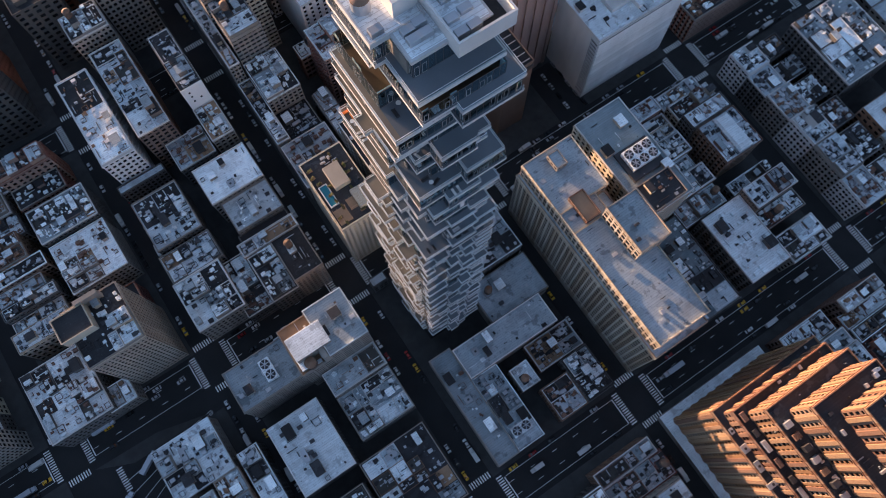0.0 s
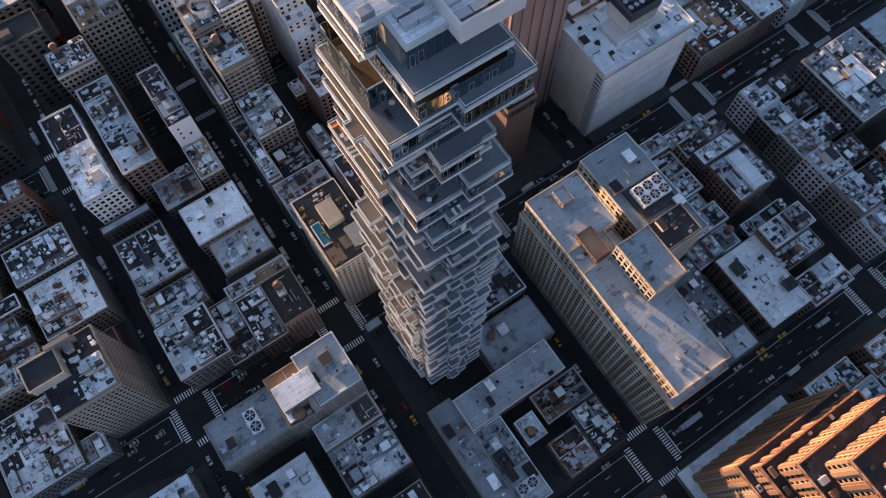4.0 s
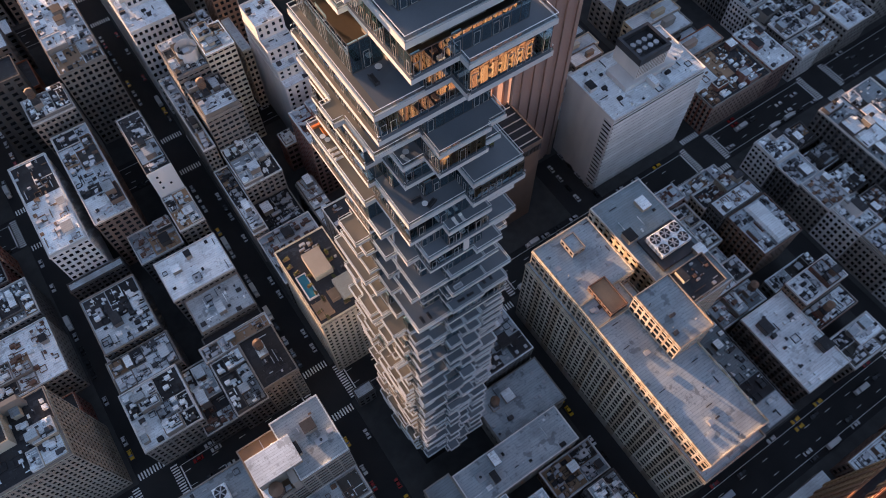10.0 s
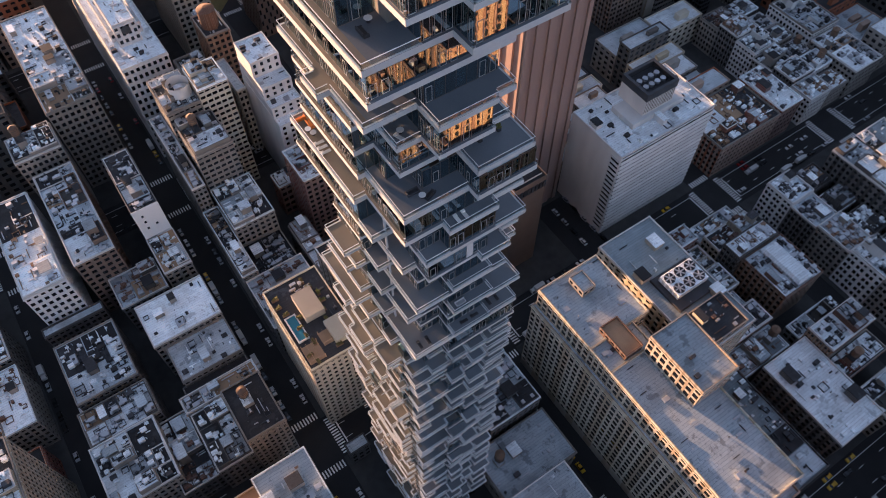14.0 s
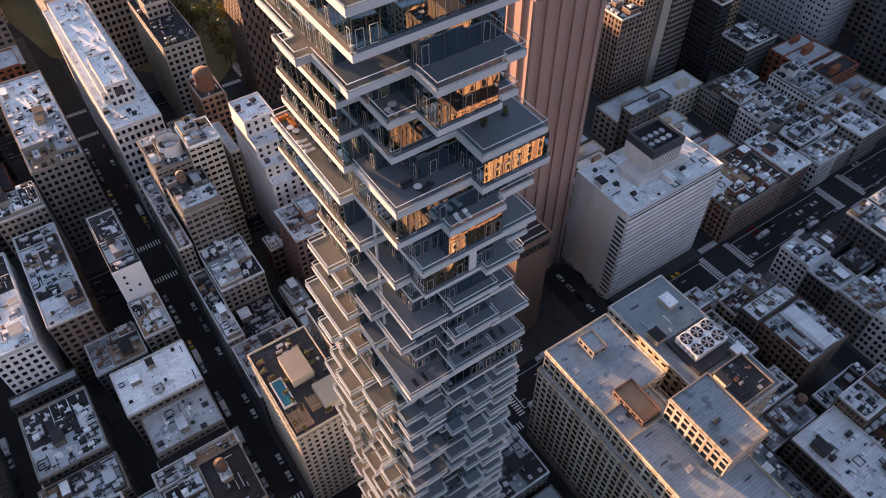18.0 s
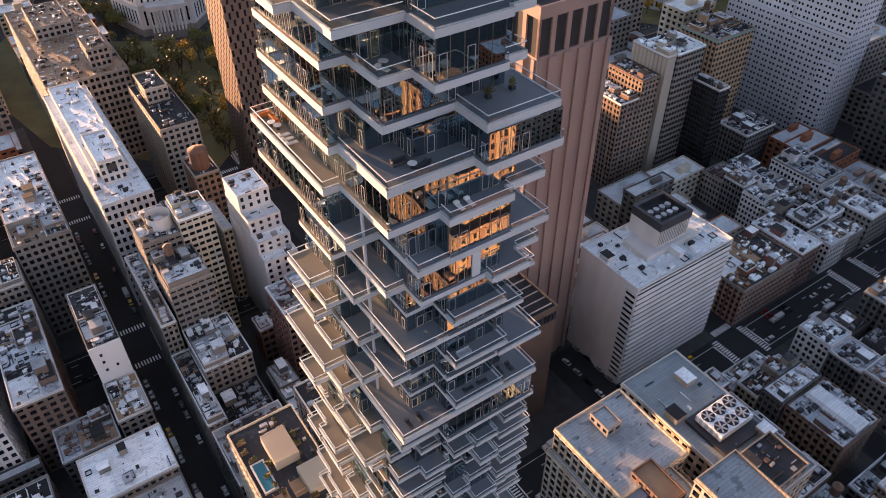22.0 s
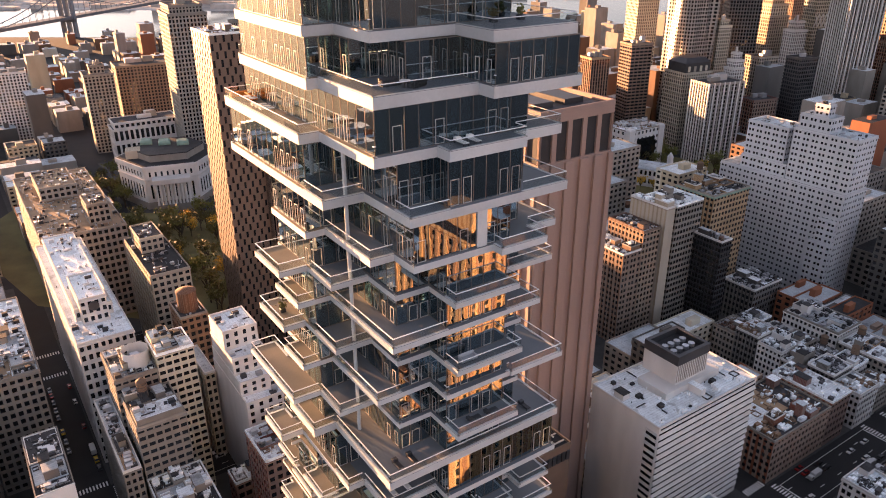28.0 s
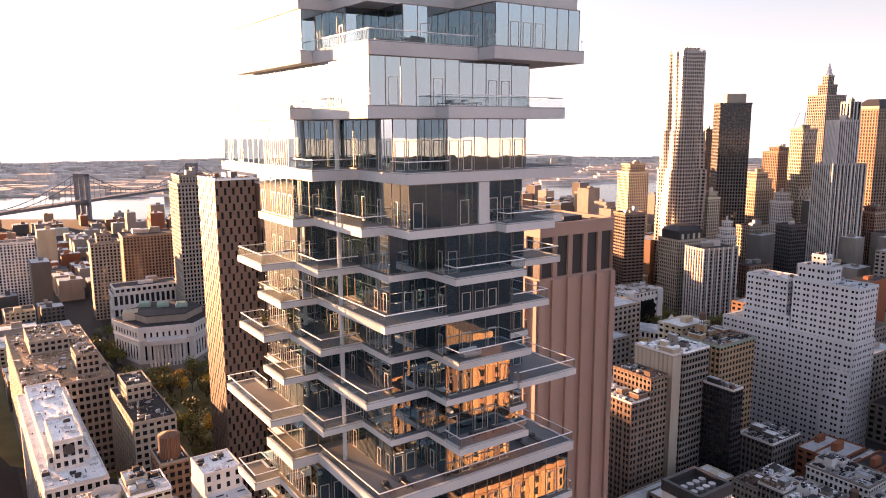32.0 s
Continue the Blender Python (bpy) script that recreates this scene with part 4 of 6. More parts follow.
# right of the loft: low roofs, then the long white loft
building(175, 200, -13, 27, 22, GREYBRICK, MEMBRANE, clutter=0.2)
building(201, 226, -17, -1, 19, STONE, MEMBRANE)
building(203, 227, 43, 67, 28, BROWNBRICK, SILVER, label="building with an unfinished curved roof and red edging", clutter=2)
lone("roof_canopy", Shape().soft(0, 9, 0, 22, 0, 2.6, 1.2), MEMBRANE, 212, 44, 28.1, label="white membrane canopy with red edging on a roof", category="canopy")
for v0, v1, h, n, wall in ((-15, 4, 21, 14, WHITESTONE), (4.1, 26, 23, 14, STONE), (26.1, 44, 24, 12, WHITESTONE), (44.1, 62, 22, 12, STONE), (62.1, 77, 20, 0, GREYBRICK), (77.1, 92.5, 22, 0, WHITESTONE)):
    building(250, 265, v0, v1 - 0.1, h, wall, SILVER, 3.7, 2.5, 0.4, 0.26, name="loft_house", label="%s loft house with rows of paired windows" % wall.name, clutter=2.0, single=n, pairs=True)
    building(265.2, 283, v0 + 1, v1 - 2, h - 5, GREYBRICK, TAR, clutter=2.4, label="low grey rear building with cluttered roof terraces")
building(284, 322, 41, 86, 30, GREYBRICK, SILVER, clutter=1.5)
building(247.5, 290, 120, 150, 22, REDBRICK, TAR, 3.6, 2.6, label="red brick walk-up building with a dark roof")
building(290.5, 306, 120, 150, 24, REDBRICK, MEMBRANE, 3.6, 2.6, label="red brick building with a white roof")
for k in range(6):
    building(314, 331, 119 + k * 13.5, 132.3 + k * 13.5, (19, 22, 18, 21, 23, 19)[k], (WHITESTONE, GREYBRICK, STONE)[k % 3], (SILVER, MEMBRANE, TAR)[k % 3], 3.7, 2.4, 0.42, 0.28, clutter=1.6, label="%s loft house with closely set windows" % ("white stone", "grey brick", "limestone")[k % 3])
    building(331.2, 349, 120 + k * 13.5, 131.8 + k * 13.5, (14, 18, 15, 17, 16, 18)[k], (STONE, WHITESTONE, GREYBRICK)[k % 3], (MEMBRANE, SILVER, SILVER)[k % 3], clutter=1.8, label="low rear building with a pale cluttered roof")
building(350, 372, 119, 150, 20, STONE, MEMBRANE, clutter=1.6)
building(350, 372, 151, 182, 24, WHITESTONE, SILVER, 3.7, 2.4, clutter=1.6)

# beyond the broad street, towards the square
building(24, 43, 184, 202.8, 20, STONE, TAR, 3.4, 2.8, clutter=2.0, label="low pale building with a cluttered roof")
building(24, 43.5, 203, 229, 34, STONE, TAR, 3.4, 2.8, 0.4, 0.3, label="pale apartment building with a planted roof terrace", clutter=1.2)
building(24, 41.5, 229.2, 252.5, 57, STONE, TAR, 3.3, 2.8, 0.26, 0.38, label="pale apartment building with banded windows", clutter=1.2)
banded = building(22.8, 38.5, 252.7, 277, 64, STONE, SILVER, 3.3, 2.8, 0.26, 0.38, label="banded apartment building with an oval roof enclosure", clutter=0.5)
part("roof_enclosure", Shape().drum(10.4, 9.5, 64, 70.5, 5.0, 5.0, 24, cap=False).drum(10.4, 9.5, 64.1, 66.0, 4.6, 4.6, 24), WHITESTONE, banded, "pale oval roof enclosure")
part("roof_machine", Shape().soft(8.4, 11.6, 8.0, 10.6, 66.0, 68.6), STEEL, banded)
building(38.7, 53, 252.2, 268.5, 70, BEIGE, TAR, 3.3, 2.6, 0.24, 0.36, label="golden brick apartment building with banded windows", clutter=0.5)
building(16.5, 23.8, 183, 225, 27, STONE, TAR, 3.4, 2.4, clutter=2)
building(16.5, 22.6, 225.2, 276, 44, STONE, SILVER, 3.4, 2.4, clutter=2)
building(17, 44, 154.5, 182, 24, GREYBRICK, SILVER, clutter=3)
building(59.3, 78, 200, 221, 46, REDBRICK, SILVER, 3.6, 3.2, label="orange-red brick building with a pale roof", clutter=0.8)
# unseen behind the tower; raised to keep sun off the loft's lower floors
building(46, 90, 120, 165, 48, GREYBRICK, TAR, clutter=2.0)
building(46.5, 56, 166, 200, 22, GREYBRICK, SILVER)
building(64.5, 80, 232, 272, 49, WHITESTONE, MEMBRANE, 3.5, 4, 0.6, name="stepped_apartment_tower", label="pale stepped apartment tower with set-back terraces", clutter=0.8, blank=(3,), cornice=False,
         tiers=[(64.7, 79.8, 238, 271.8, 55), (64.9, 79.6, 245, 271.6, 62), (65.1, 79.4, 254, 271.4, 70)])
lr = building(16.5, 39, 294, 415, 61, WHITESTONE, MEMBRANE, 4.6, 3.0, 0.45, name="clock_building", label="long pale stone office building with a clock on its roof", clutter=0.6, tiers=[(20, 35.5, 316, 412, 66), (22, 33, 310, 338, 73)])
part("clock_face", Shape().drum(12, -0.0, 0, 0.3, 2.2, 2.2, 24), DARKMETAL, lr, "dark round clock face", at=Matrix.Translation((-1.0, 15.9, 69.5)) @ pose(0, 0, 0, 90, 0, 0))
building(20, 66, 431, 560, 58, STONE, DECK, 4.4, 3.4, name="government_building", label="broad brown-roofed stone government building", clutter=1.5, tiers=[(30, 52, 500, 540, 66), (48, 60, 440, 460, 70)])
building(58.5, 78, 345, 402, 60, BEIGE, TAR, 3.7, 3.0, label="tan brick office building with a roof house", clutter=1.0, tiers=[(62, 74, 376, 398, 68)])
building(42, 56, 279, 308, 44, STONE, SILVER, 3.4, 2.6, clutter=1.2, label="brown-grey building with a cluttered roof")
building(59.5, 64, 270, 295, 44, BEIGE, SILVER)
building(59, 71, 296, 314, 59, ORANGEBRICK, TAR, 3.6, 3, label="orange brick building topped by a round tank house", clutter=0.4)
building(63, 76, 314.2, 334, 44, BEIGE, SILVER, 3.6, 3, label="tan brick building with a grey roof")
lone("tank_house", Shape().drum(0, 0, 0, 9.6, 4.4, 4.4, 20).drum(0, 0, 9.6, 11, 4.6, 1.0, 20), ORANGEBRICK, 64.8, 304, 59, label="round orange brick tank house on a roof", category="tank house")
building(-22, 1.2, 295.3, 372, 54, STONE, MEMBRANE, 3.8, 3, clutter=1.5, label="pale stone loft building with a cluttered white roof")
building(-44, -23, 283, 300, 45, STONE, SILVER, clutter=1.5)

# the tall dark federal slab and its paler end wall
building(104, 124, 349, 377, 172, BRONZE, TAR, 3.9, 2.0, 0.4, 0.12, name="federal_tower", checker=True, head=0.02, label="tall federal office slab with a checkered window pattern", clutter=0.3, cornice=False)
building(124.5, 150, 345, 373, 170, BRONZE, TAR, 170, 1.5, 0.4, 0.01, name="federal_tower_wing", label="dark ribbed wing of the federal tower", clutter=0.3, cornice=False)

# the white stepped state building
building(421, 446, 198, 284, 71, PALEBRICK, SILVER, 3.7, 2.9, 0.5, 0.34, pairs=True, name="state_office_building", label="white stepped office building with dense windows", clutter=0.5, head=0.24,
         tiers=[(418.4, 421, 198.4, 213, 39), (419.4, 421, 198.4, 210, 54), (424, 445.6, 198.6, 238.6, 103.5), (423.4, 445, 239, 271, 79), (425.2, 444, 242.6, 271, 101.5), (427, 440, 218, 238, 112), (430, 437, 222.5, 231.5, 119)])
building(277, 291, 236, 262, 56, BROWNBRICK, TAR, 3.4, 2.6, 0.44, 0.3, pairs=True, label="brown brick apartment building with a dark roof")
building(291.4, 305, 236, 262, 66, BROWNBRICK, TAR, 3.4, 2.6, 0.44, 0.3, label="tall brown brick apartment building")
building(306, 313, 234, 260, 77, BEIGE, SILVER, 3.5, 8, blank=(0, 3), label="slender building with a blank pale side wall")
building(313.4, 335.5, 233, 256, 77, STONE, SILVER, 3.6, 2.6, 0.26, 0.3, label="pale office building with a grid of wide windows", clutter=0.6)
building(331, 340, 214, 232.5, 58, DARKMETAL, TAR, 3.4, 2.0, 0.2, 0.2, label="narrow dark blue glass apartment building", clutter=0.4)
green = building(355, 389, 239.6, 266.8, 71.8, ORANGEBRICK, TAR, 3.6, 3.0, label="stone and brick office building with a green cornice", clutter=0.6)
part("copper_cornice", Shape().ring(-0.7, 34.7, -0.7, 27.9, 71, 71.9, 0.9), COPPER, green, "green copper cornice")
building(357, 384, 205, 226, 24, GREYBRICK, SILVER, 3.7, 2.6, label="low grey brick building with a pale flat roof", clutter=1.4)
TAKEN.append((104, 178, 112, 157))


# ---- the stacked glass tower ----
tower = thing("stacked_glass_tower", 0, 0, 0, label="tall residential tower of stacked, jutting glass storeys with pale slab edges", category="skyscraper")


class Cells:
    """Rectangles laid on a grid of their own edges, to find the outline that they share."""
    def __init__(self, rects, others=()):
        every = list(rects) + list(others)
        self.us = sorted({round(r[k], 3) for r in every for k in (0, 1)})
        self.vs = sorted({round(r[k], 3) for r in every for k in (2, 3)})

    def fill(self, rects):
        got = set()
        for a, b, c, d in rects:
            for i in range(len(self.us) - 1):
                for j in range(len(self.vs) - 1):
                    if a - 1e-4 <= self.us[i] and self.us[i + 1] <= b + 1e-4 and c - 1e-4 <= self.vs[j] and self.vs[j + 1] <= d + 1e-4:
                        got.add((i, j))
        return got

    def runs(self, inside, against):
        """Straight runs of edge between a cell of inside and a neighbour for which against() holds: (axis, fixed, from, to, outward)."""
        edges = {}
        for i, j in inside:
            for di, dj in ((-1, 0), (1, 0), (0, -1), (0, 1)):
                if against((i + di, j + dj)):
                    if di:
                        edges.setdefault(("v", i + (di > 0), di), []).append(j)
                    else:
                        edges.setdefault(("u", j + (dj > 0), dj), []).append(i)
        out = []
        for (axis, k, sign), cells in edges.items():
            line, fixed = (self.vs, self.us[k]) if axis == "v" else (self.us, self.vs[k])
            cells.sort()
            start = prev = cells[0]
            for c in cells[1:] + [None]:
                if c is None or c != prev + 1:
                    out.append((axis, fixed, line[start], line[prev + 1], sign))
                    start = c
                prev = c
        return out

    def plate(self, inside, z0, z1):
        """One closed plate with the outline of the cells."""
        s, seen = Shape(), {}

        def at(i, j, top):
            key = (i, j, top)
            if key not in seen:
                seen[key] = len(s.v)
                s.v.append((self.us[i], self.vs[j], z1 if top else z0))
            return seen[key]
        for i, j in inside:
            s.f.append((at(i, j, 1), at(i + 1, j, 1), at(i + 1, j + 1, 1), at(i, j + 1, 1)))
            s.f.append((at(i, j, 0), at(i, j + 1, 0), at(i + 1, j + 1, 0), at(i + 1, j, 0)))
            for di, dj, a, b in ((-1, 0, (0, 1), (0, 0)), (1, 0, (1, 0), (1, 1)), (0, -1, (0, 0), (1, 0)), (0, 1, (1, 1), (0, 1))):
                if (i + di, j + dj) not in inside:
                    p, q = (i + a[0], j + a[1]), (i + b[0], j + b[1])
                    s.f.append((at(*p, 0), at(*q, 0), at(*q, 1), at(*p, 1)))
        return s


def strip(s, axis, fixed, a, b, lo, hi, z0, z1):
    """A box along a run, from lo to hi across it."""
    if axis == "v":
        s.box(fixed + lo, fixed + hi, a, b, z0, z1)
    else:
        s.box(a, b, fixed + lo, fixed + hi, z0, z1)


FRAMES = {}


def window_frame_mesh(w, h):
    key = (round(w, 2), round(h, 2))
    if key not in FRAMES:
        s = Shape()
        t = 0.065
        s.box(-w / 2, -w / 2 + t, -0.02, 0.02, 0, h), s.box(w / 2 - t, w / 2, -0.02, 0.02, 0, h)
        s.box(-w / 2 + t, w / 2 - t, -0.02, 0.02, 0, t), s.box(-w / 2 + t, w / 2 - t, -0.02, 0.02, h - t, h)
        FRAMES[key] = s.mesh("window_frame", FRAME)
    return FRAMES[key]


tr = random.Random(11)


def storey(zb, th, top, slabs, rooms, rail=True, fine=True):
    """One storey: its slab, the glass of its rooms up to the next slab, its terraces with their railings."""
    cells = Cells(slabs, rooms)
    S, R = cells.fill(slabs), cells.fill(rooms)
    z = zb + th
    part("floor_slab", cells.plate(S, zb, z), SLAB, tower)
    T = S - R
    if T:
        # terraces on the sunny west side get the paving with sunlight painted in
        west = {c for c in T if cells.us[c[0] + 1] <= 30.05 and cells.vs[c[1]] >= 55}
        for some, mat, what in ((T - west, PAVED, "grey terrace paving"), (west, SUNPAVED, "tan terrace paving")):
            if some:
                part("terrace_floor", cells.plate(some, z + 0.004, z + 0.05), mat, tower, what)
    if rail:
        panes, tops, kerb = Shape(), Shape(), Shape()
        def roomy(c):
            """Terrace cells that belong to a strip at least a metre deep both ways."""
            for k, line in ((0, cells.us), (1, cells.vs)):
                lo = hi = c[k]
                while (lo - 1, c[1]) in T if k == 0 else (c[0], lo - 1) in T:
                    lo -= 1
                while (hi + 1, c[1]) in T if k == 0 else (c[0], hi + 1) in T:
                    hi += 1
                if line[hi + 1] - line[lo] < 1.0:
                    return False
            return True
        wide = {c for c in T if roomy(c)}
        for axis, f, a, b, sign in cells.runs(wide, lambda c: c not in S and c not in R):
            inner = -0.16 * sign
            lo, hi = sorted((inner - 0.012, inner + 0.012))
            if not fine:
                strip(kerb, axis, f, a, b, *sorted((0.0, -0.3 * sign)), z + 0.05, z + 0.12)
                strip(panes, axis, f, a + 0.1, b - 0.1, lo, hi, z + 0.06, z + 1.1), strip(tops, axis, f, a + 0.1, b - 0.1, lo - 0.04, hi + 0.04, z + 1.1, z + 1.2)
                continue
            g = Shape()
            strip(g, axis, f, a + 0.1, b - 0.1, lo, hi, z + 0.06, z + 1.1)
            pane = part("railing_pane", g, RAILGLASS, tower, "clear glass balustrade")
            r = Shape()
            strip(r, axis, f, a + 0.1, b - 0.1, lo - 0.04, hi + 0.04, z + 1.1, z + 1.18)
            part("top_rail", r, RAIL, pane, "pale metal top rail")
            one = Shape()
            strip(one, axis, f, a, b, *sorted((0.0, -0.3 * sign)), z + 0.05, z + 0.12)
            part("slab_kerb", one, SLAB, pane)
        if kerb.v:
            tagged(part("slab_kerb", kerb, SLAB, tower), kind="stuff")
        if panes.v:
            tagged(part("railing_pane", panes, RAILGLASS, tower, "clear glass balustrades"), kind="stuff")
            tagged(part("top_rail", tops, RAIL, tower, "pale metal top rails"), kind="stuff")
    if rooms:
        if fine:
            part("room_floor", cells.plate(R & S, z + 0.004, z + 0.03), PARQUET, tower, "dark parquet inside the glass")
        glass_runs = cells.runs(R, lambda c: c not in R)
        joined, drapes, sheets = Shape(), Shape(), Shape()
        for axis, f, a, b, sign in glass_runs:
            g, m = Shape(), Shape()
            strip(g, axis, f, a, b, -0.03, 0.03, z + 0.05, top)
            if fine:
                wall = part("window_wall", g, GLASS, tower, "tall clear glass panes")
                wall.visible_shadow = False
            else:
                i = len(sheets.v)
                sheets.v += g.v
                sheets.f += [tuple(k + i for k in q) for q in g.f]
            n = max(1, round((b - a) / 1.75))
            step = (b - a) / n
            for k in range(n + 1):
                c = a + k * step
                strip(m, axis, f, max(a, c - 0.035), min(b, c + 0.035), -0.06, 0.06, z + 0.05, top)
            strip(m, axis, f, a, b, -0.065, 0.065, z, z + 0.12), strip(m, axis, f, a, b, -0.065, 0.065, top - 0.1, top)
            if fine:
                part("mullion", m, METALPANEL, wall)
            else:
                i = len(joined.v)
                joined.v += m.v
                joined.f += [tuple(k + i for k in q) for q in m.f]
            cur = Shape()
            for k in range(n):
                c = a + (k + 0.5) * step
                kind = tr.random()
                back = -0.35 * sign
                if kind < 0.42:
                    strip(cur, axis, f, c - step * 0.45, c + step * 0.45, *sorted((back, back - 0.1 * sign)), z + 0.1, top - 0.1)
                if fine and sign < 0 and tr.random() < (0.6 if axis == "v" else 0.46) and b - a > 3:
                    h = (top - z) * 0.56
                    where = Matrix.Translation((f - 0.05 if axis == "v" else c, c if axis == "v" else f - 0.05, z + 0.15))
                    part("window_frame", window_frame_mesh(min(0.75 if axis == "v" else 1.1, step * 0.8), h), FRAME, wall, at=where @ (pose(0, 0, 0, 0, 0, 90) if axis == "v" else Matrix()))
            if cur.v and fine:
                part("curtain", cur, CURTAIN, wall, "drawn pale curtains")
            elif cur.v:
                i = len(drapes.v)
                drapes.v += cur.v
                drapes.f += [tuple(k + i for k in q) for q in cur.f]
        if sheets.v:
            tagged(part("window_wall", sheets, GLASS, tower, "tall clear glass panes"), kind="stuff").visible_shadow = False
        if joined.v:
            tagged(part("mullion", joined, METALPANEL, tower), kind="stuff")
        if drapes.v:
            tagged(part("curtain", drapes, CURTAIN, tower, "drawn pale curtains"), kind="stuff")
        inner = [(a + 4.5, b - 4.5, c + 4.5, d - 4.5) for a, b, c, d in rooms if b - a > 10 and d - c > 10]
        for q in inner[:1]:
            part("core_wall", Shape().box(*q, z, top), INSIDE, tower, "plastered wall deep inside the storey")


# the upper storeys one by one: underside, thickness, slab rectangles, glazed rectangles (u from, u to, v from, v to)
UPPER = []


def upper(zb, th, slabs, rooms):
    UPPER.append((zb, th, slabs, rooms))


upper(246.9, 1.3, [(33, 54.3, 59, 90), (30.6, 33, 71.2, 90)], [(35.5, 53.4, 64.5, 89), (31.2, 35.5, 72, 89)])
upper(241.5, 1.0, [(31, 33, 75, 90), (32.7, 54, 57.4, 90), (41, 57.2, 55.1, 70)], [(33.1, 53.6, 57.8, 89.4)])
upper(234.1, 1.1, [(27.4, 53, 60, 87), (41.4, 57.7, 55.5, 70)], [(36.6, 52.6, 60.4, 86.6), (29.1, 36.6, 69, 86.6), (41.9, 57.2, 56, 69.5)])
upper(228.6, 1.1, [(27.4, 52, 59.5, 88)], [(28, 51.6, 60.1, 87.5)])
upper(222.4, 1.0, [(27.2, 46, 61.5, 88), (36.2, 46.8, 55.8, 70), (46, 50.5, 56.6, 88), (25, 27.2, 71, 76)], [(28.6, 50, 67.4, 87.5), (36.9, 50, 60.8, 67.4)])
upper(215.8, 1.0, [(28.5, 46, 68.5, 88), (32, 46, 61, 70), (36.5, 46.9, 56.3, 70), (46, 50.5, 57.5, 88)], [(28.9, 50, 68.9, 87.5), (32.4, 50, 66, 68.9), (36.9, 46.4, 56.7, 66), (46.4, 50, 60, 66)])
upper(209.6, 1.1, [(28.5, 52, 69, 89), (32.2, 52, 61.1, 89), (42.6, 54, 54.5, 70)], [(28.9, 51, 69.4, 88.6), (32.6, 50.5, 61.6, 69.4)])
upper(204.1, 1.2, [(28.4, 52, 68.6, 89), (29.8, 52, 56.5, 89), (42.4, 54.6, 53.9, 70)], [(28.8, 51.6, 69, 88.6), (32, 51.6, 65.3, 69), (35.9, 51.6, 60.4, 65.3), (42.8, 54.2, 54.3, 60.4)])
upper(198.3, 1.1, [(27, 50, 68.6, 92.4), (29.5, 50, 56.3, 90), (37, 47.2, 54, 60), (47, 54, 56, 64)], [(30, 49.6, 57, 92), (30, 47, 56.8, 57)])
upper(192.1, 1.0, [(27.1, 52, 63.8, 92.4), (32.2, 53.7, 54.1, 70)], [(27.5, 51, 68.7, 92), (32.7, 49.5, 57.3, 68.7), (37.2, 47, 54.6, 57.3)])
upper(186.9, 0.8, [(27, 52, 69, 79.2), (29.5, 52, 58.1, 79), (32.5, 46, 54.1, 60), (43, 49.6, 52.5, 57), (46, 54, 56, 64)], [(27.4, 50, 69.4, 79.2), (32.8, 50, 58.5, 69.4), (32.8, 45.6, 54.5, 58.5)])
CORE = [(27.6, 50, 69.2, 78.8), (32.5, 50, 58, 69.2), (36.9, 45.3, 54.5, 58)]
upper(182.2, 0.65, [(27.4, 50.4, 63.8, 79.2), (32.2, 50.4, 57.6, 70), (36.6, 45.6, 52.3, 60), (23.8, 27.4, 70.3, 78), (46, 54, 56.2, 63)], CORE)
upper(178.1, 0.65, [(25.3, 50.4, 69.1, 76), (27.3, 50.4, 69.1, 79.2), (29.6, 50.4, 54, 70), (45.6, 48.4, 55, 60)], CORE)
upper(173.8, 0.65, [(27.3, 50.4, 63.6, 79.2), (32.1, 50.4, 57.4, 70), (36.6, 46, 51.8, 60), (24.3, 27.3, 72, 80)], CORE)
upper(169.5, 0.65, [(25.2, 50.4, 68.9, 75), (27.3, 50.4, 68.9, 79.2), (29.2, 50.4, 57.3, 70), (36.4, 46, 53.7, 60), (45.8, 54.2, 53.4, 62)], CORE)
upper(164.9, 0.65, [(27.3, 50.4, 63.6, 79.2), (32.1, 50.4, 57.5, 70), (36.6, 45.6, 51.6, 60), (23.6, 27.3, 69.2, 84)], CORE)
upper(160.3, 1.0, [(25.2, 52, 67.3, 75), (27.3, 52, 67.3, 79.2), (28.3, 54.2, 53.5, 70)], CORE)
upper(154.4, 0.8, [(27, 52, 62, 79.2), (29.2, 54.2, 56, 70), (36.4, 54.2, 53.5, 60), (23.8, 27, 76, 82)], [(27.5, 50, 66, 79.2), (32.5, 53.8, 59.5, 66), (36.8, 53.8, 54, 59.5)])
UPPER.sort(key=lambda s: -s[0])
ceiling = 254.0
for zb, th, slabs, rooms in UPPER:
    storey(zb, th, ceiling, slabs, rooms)
    ceiling = zb

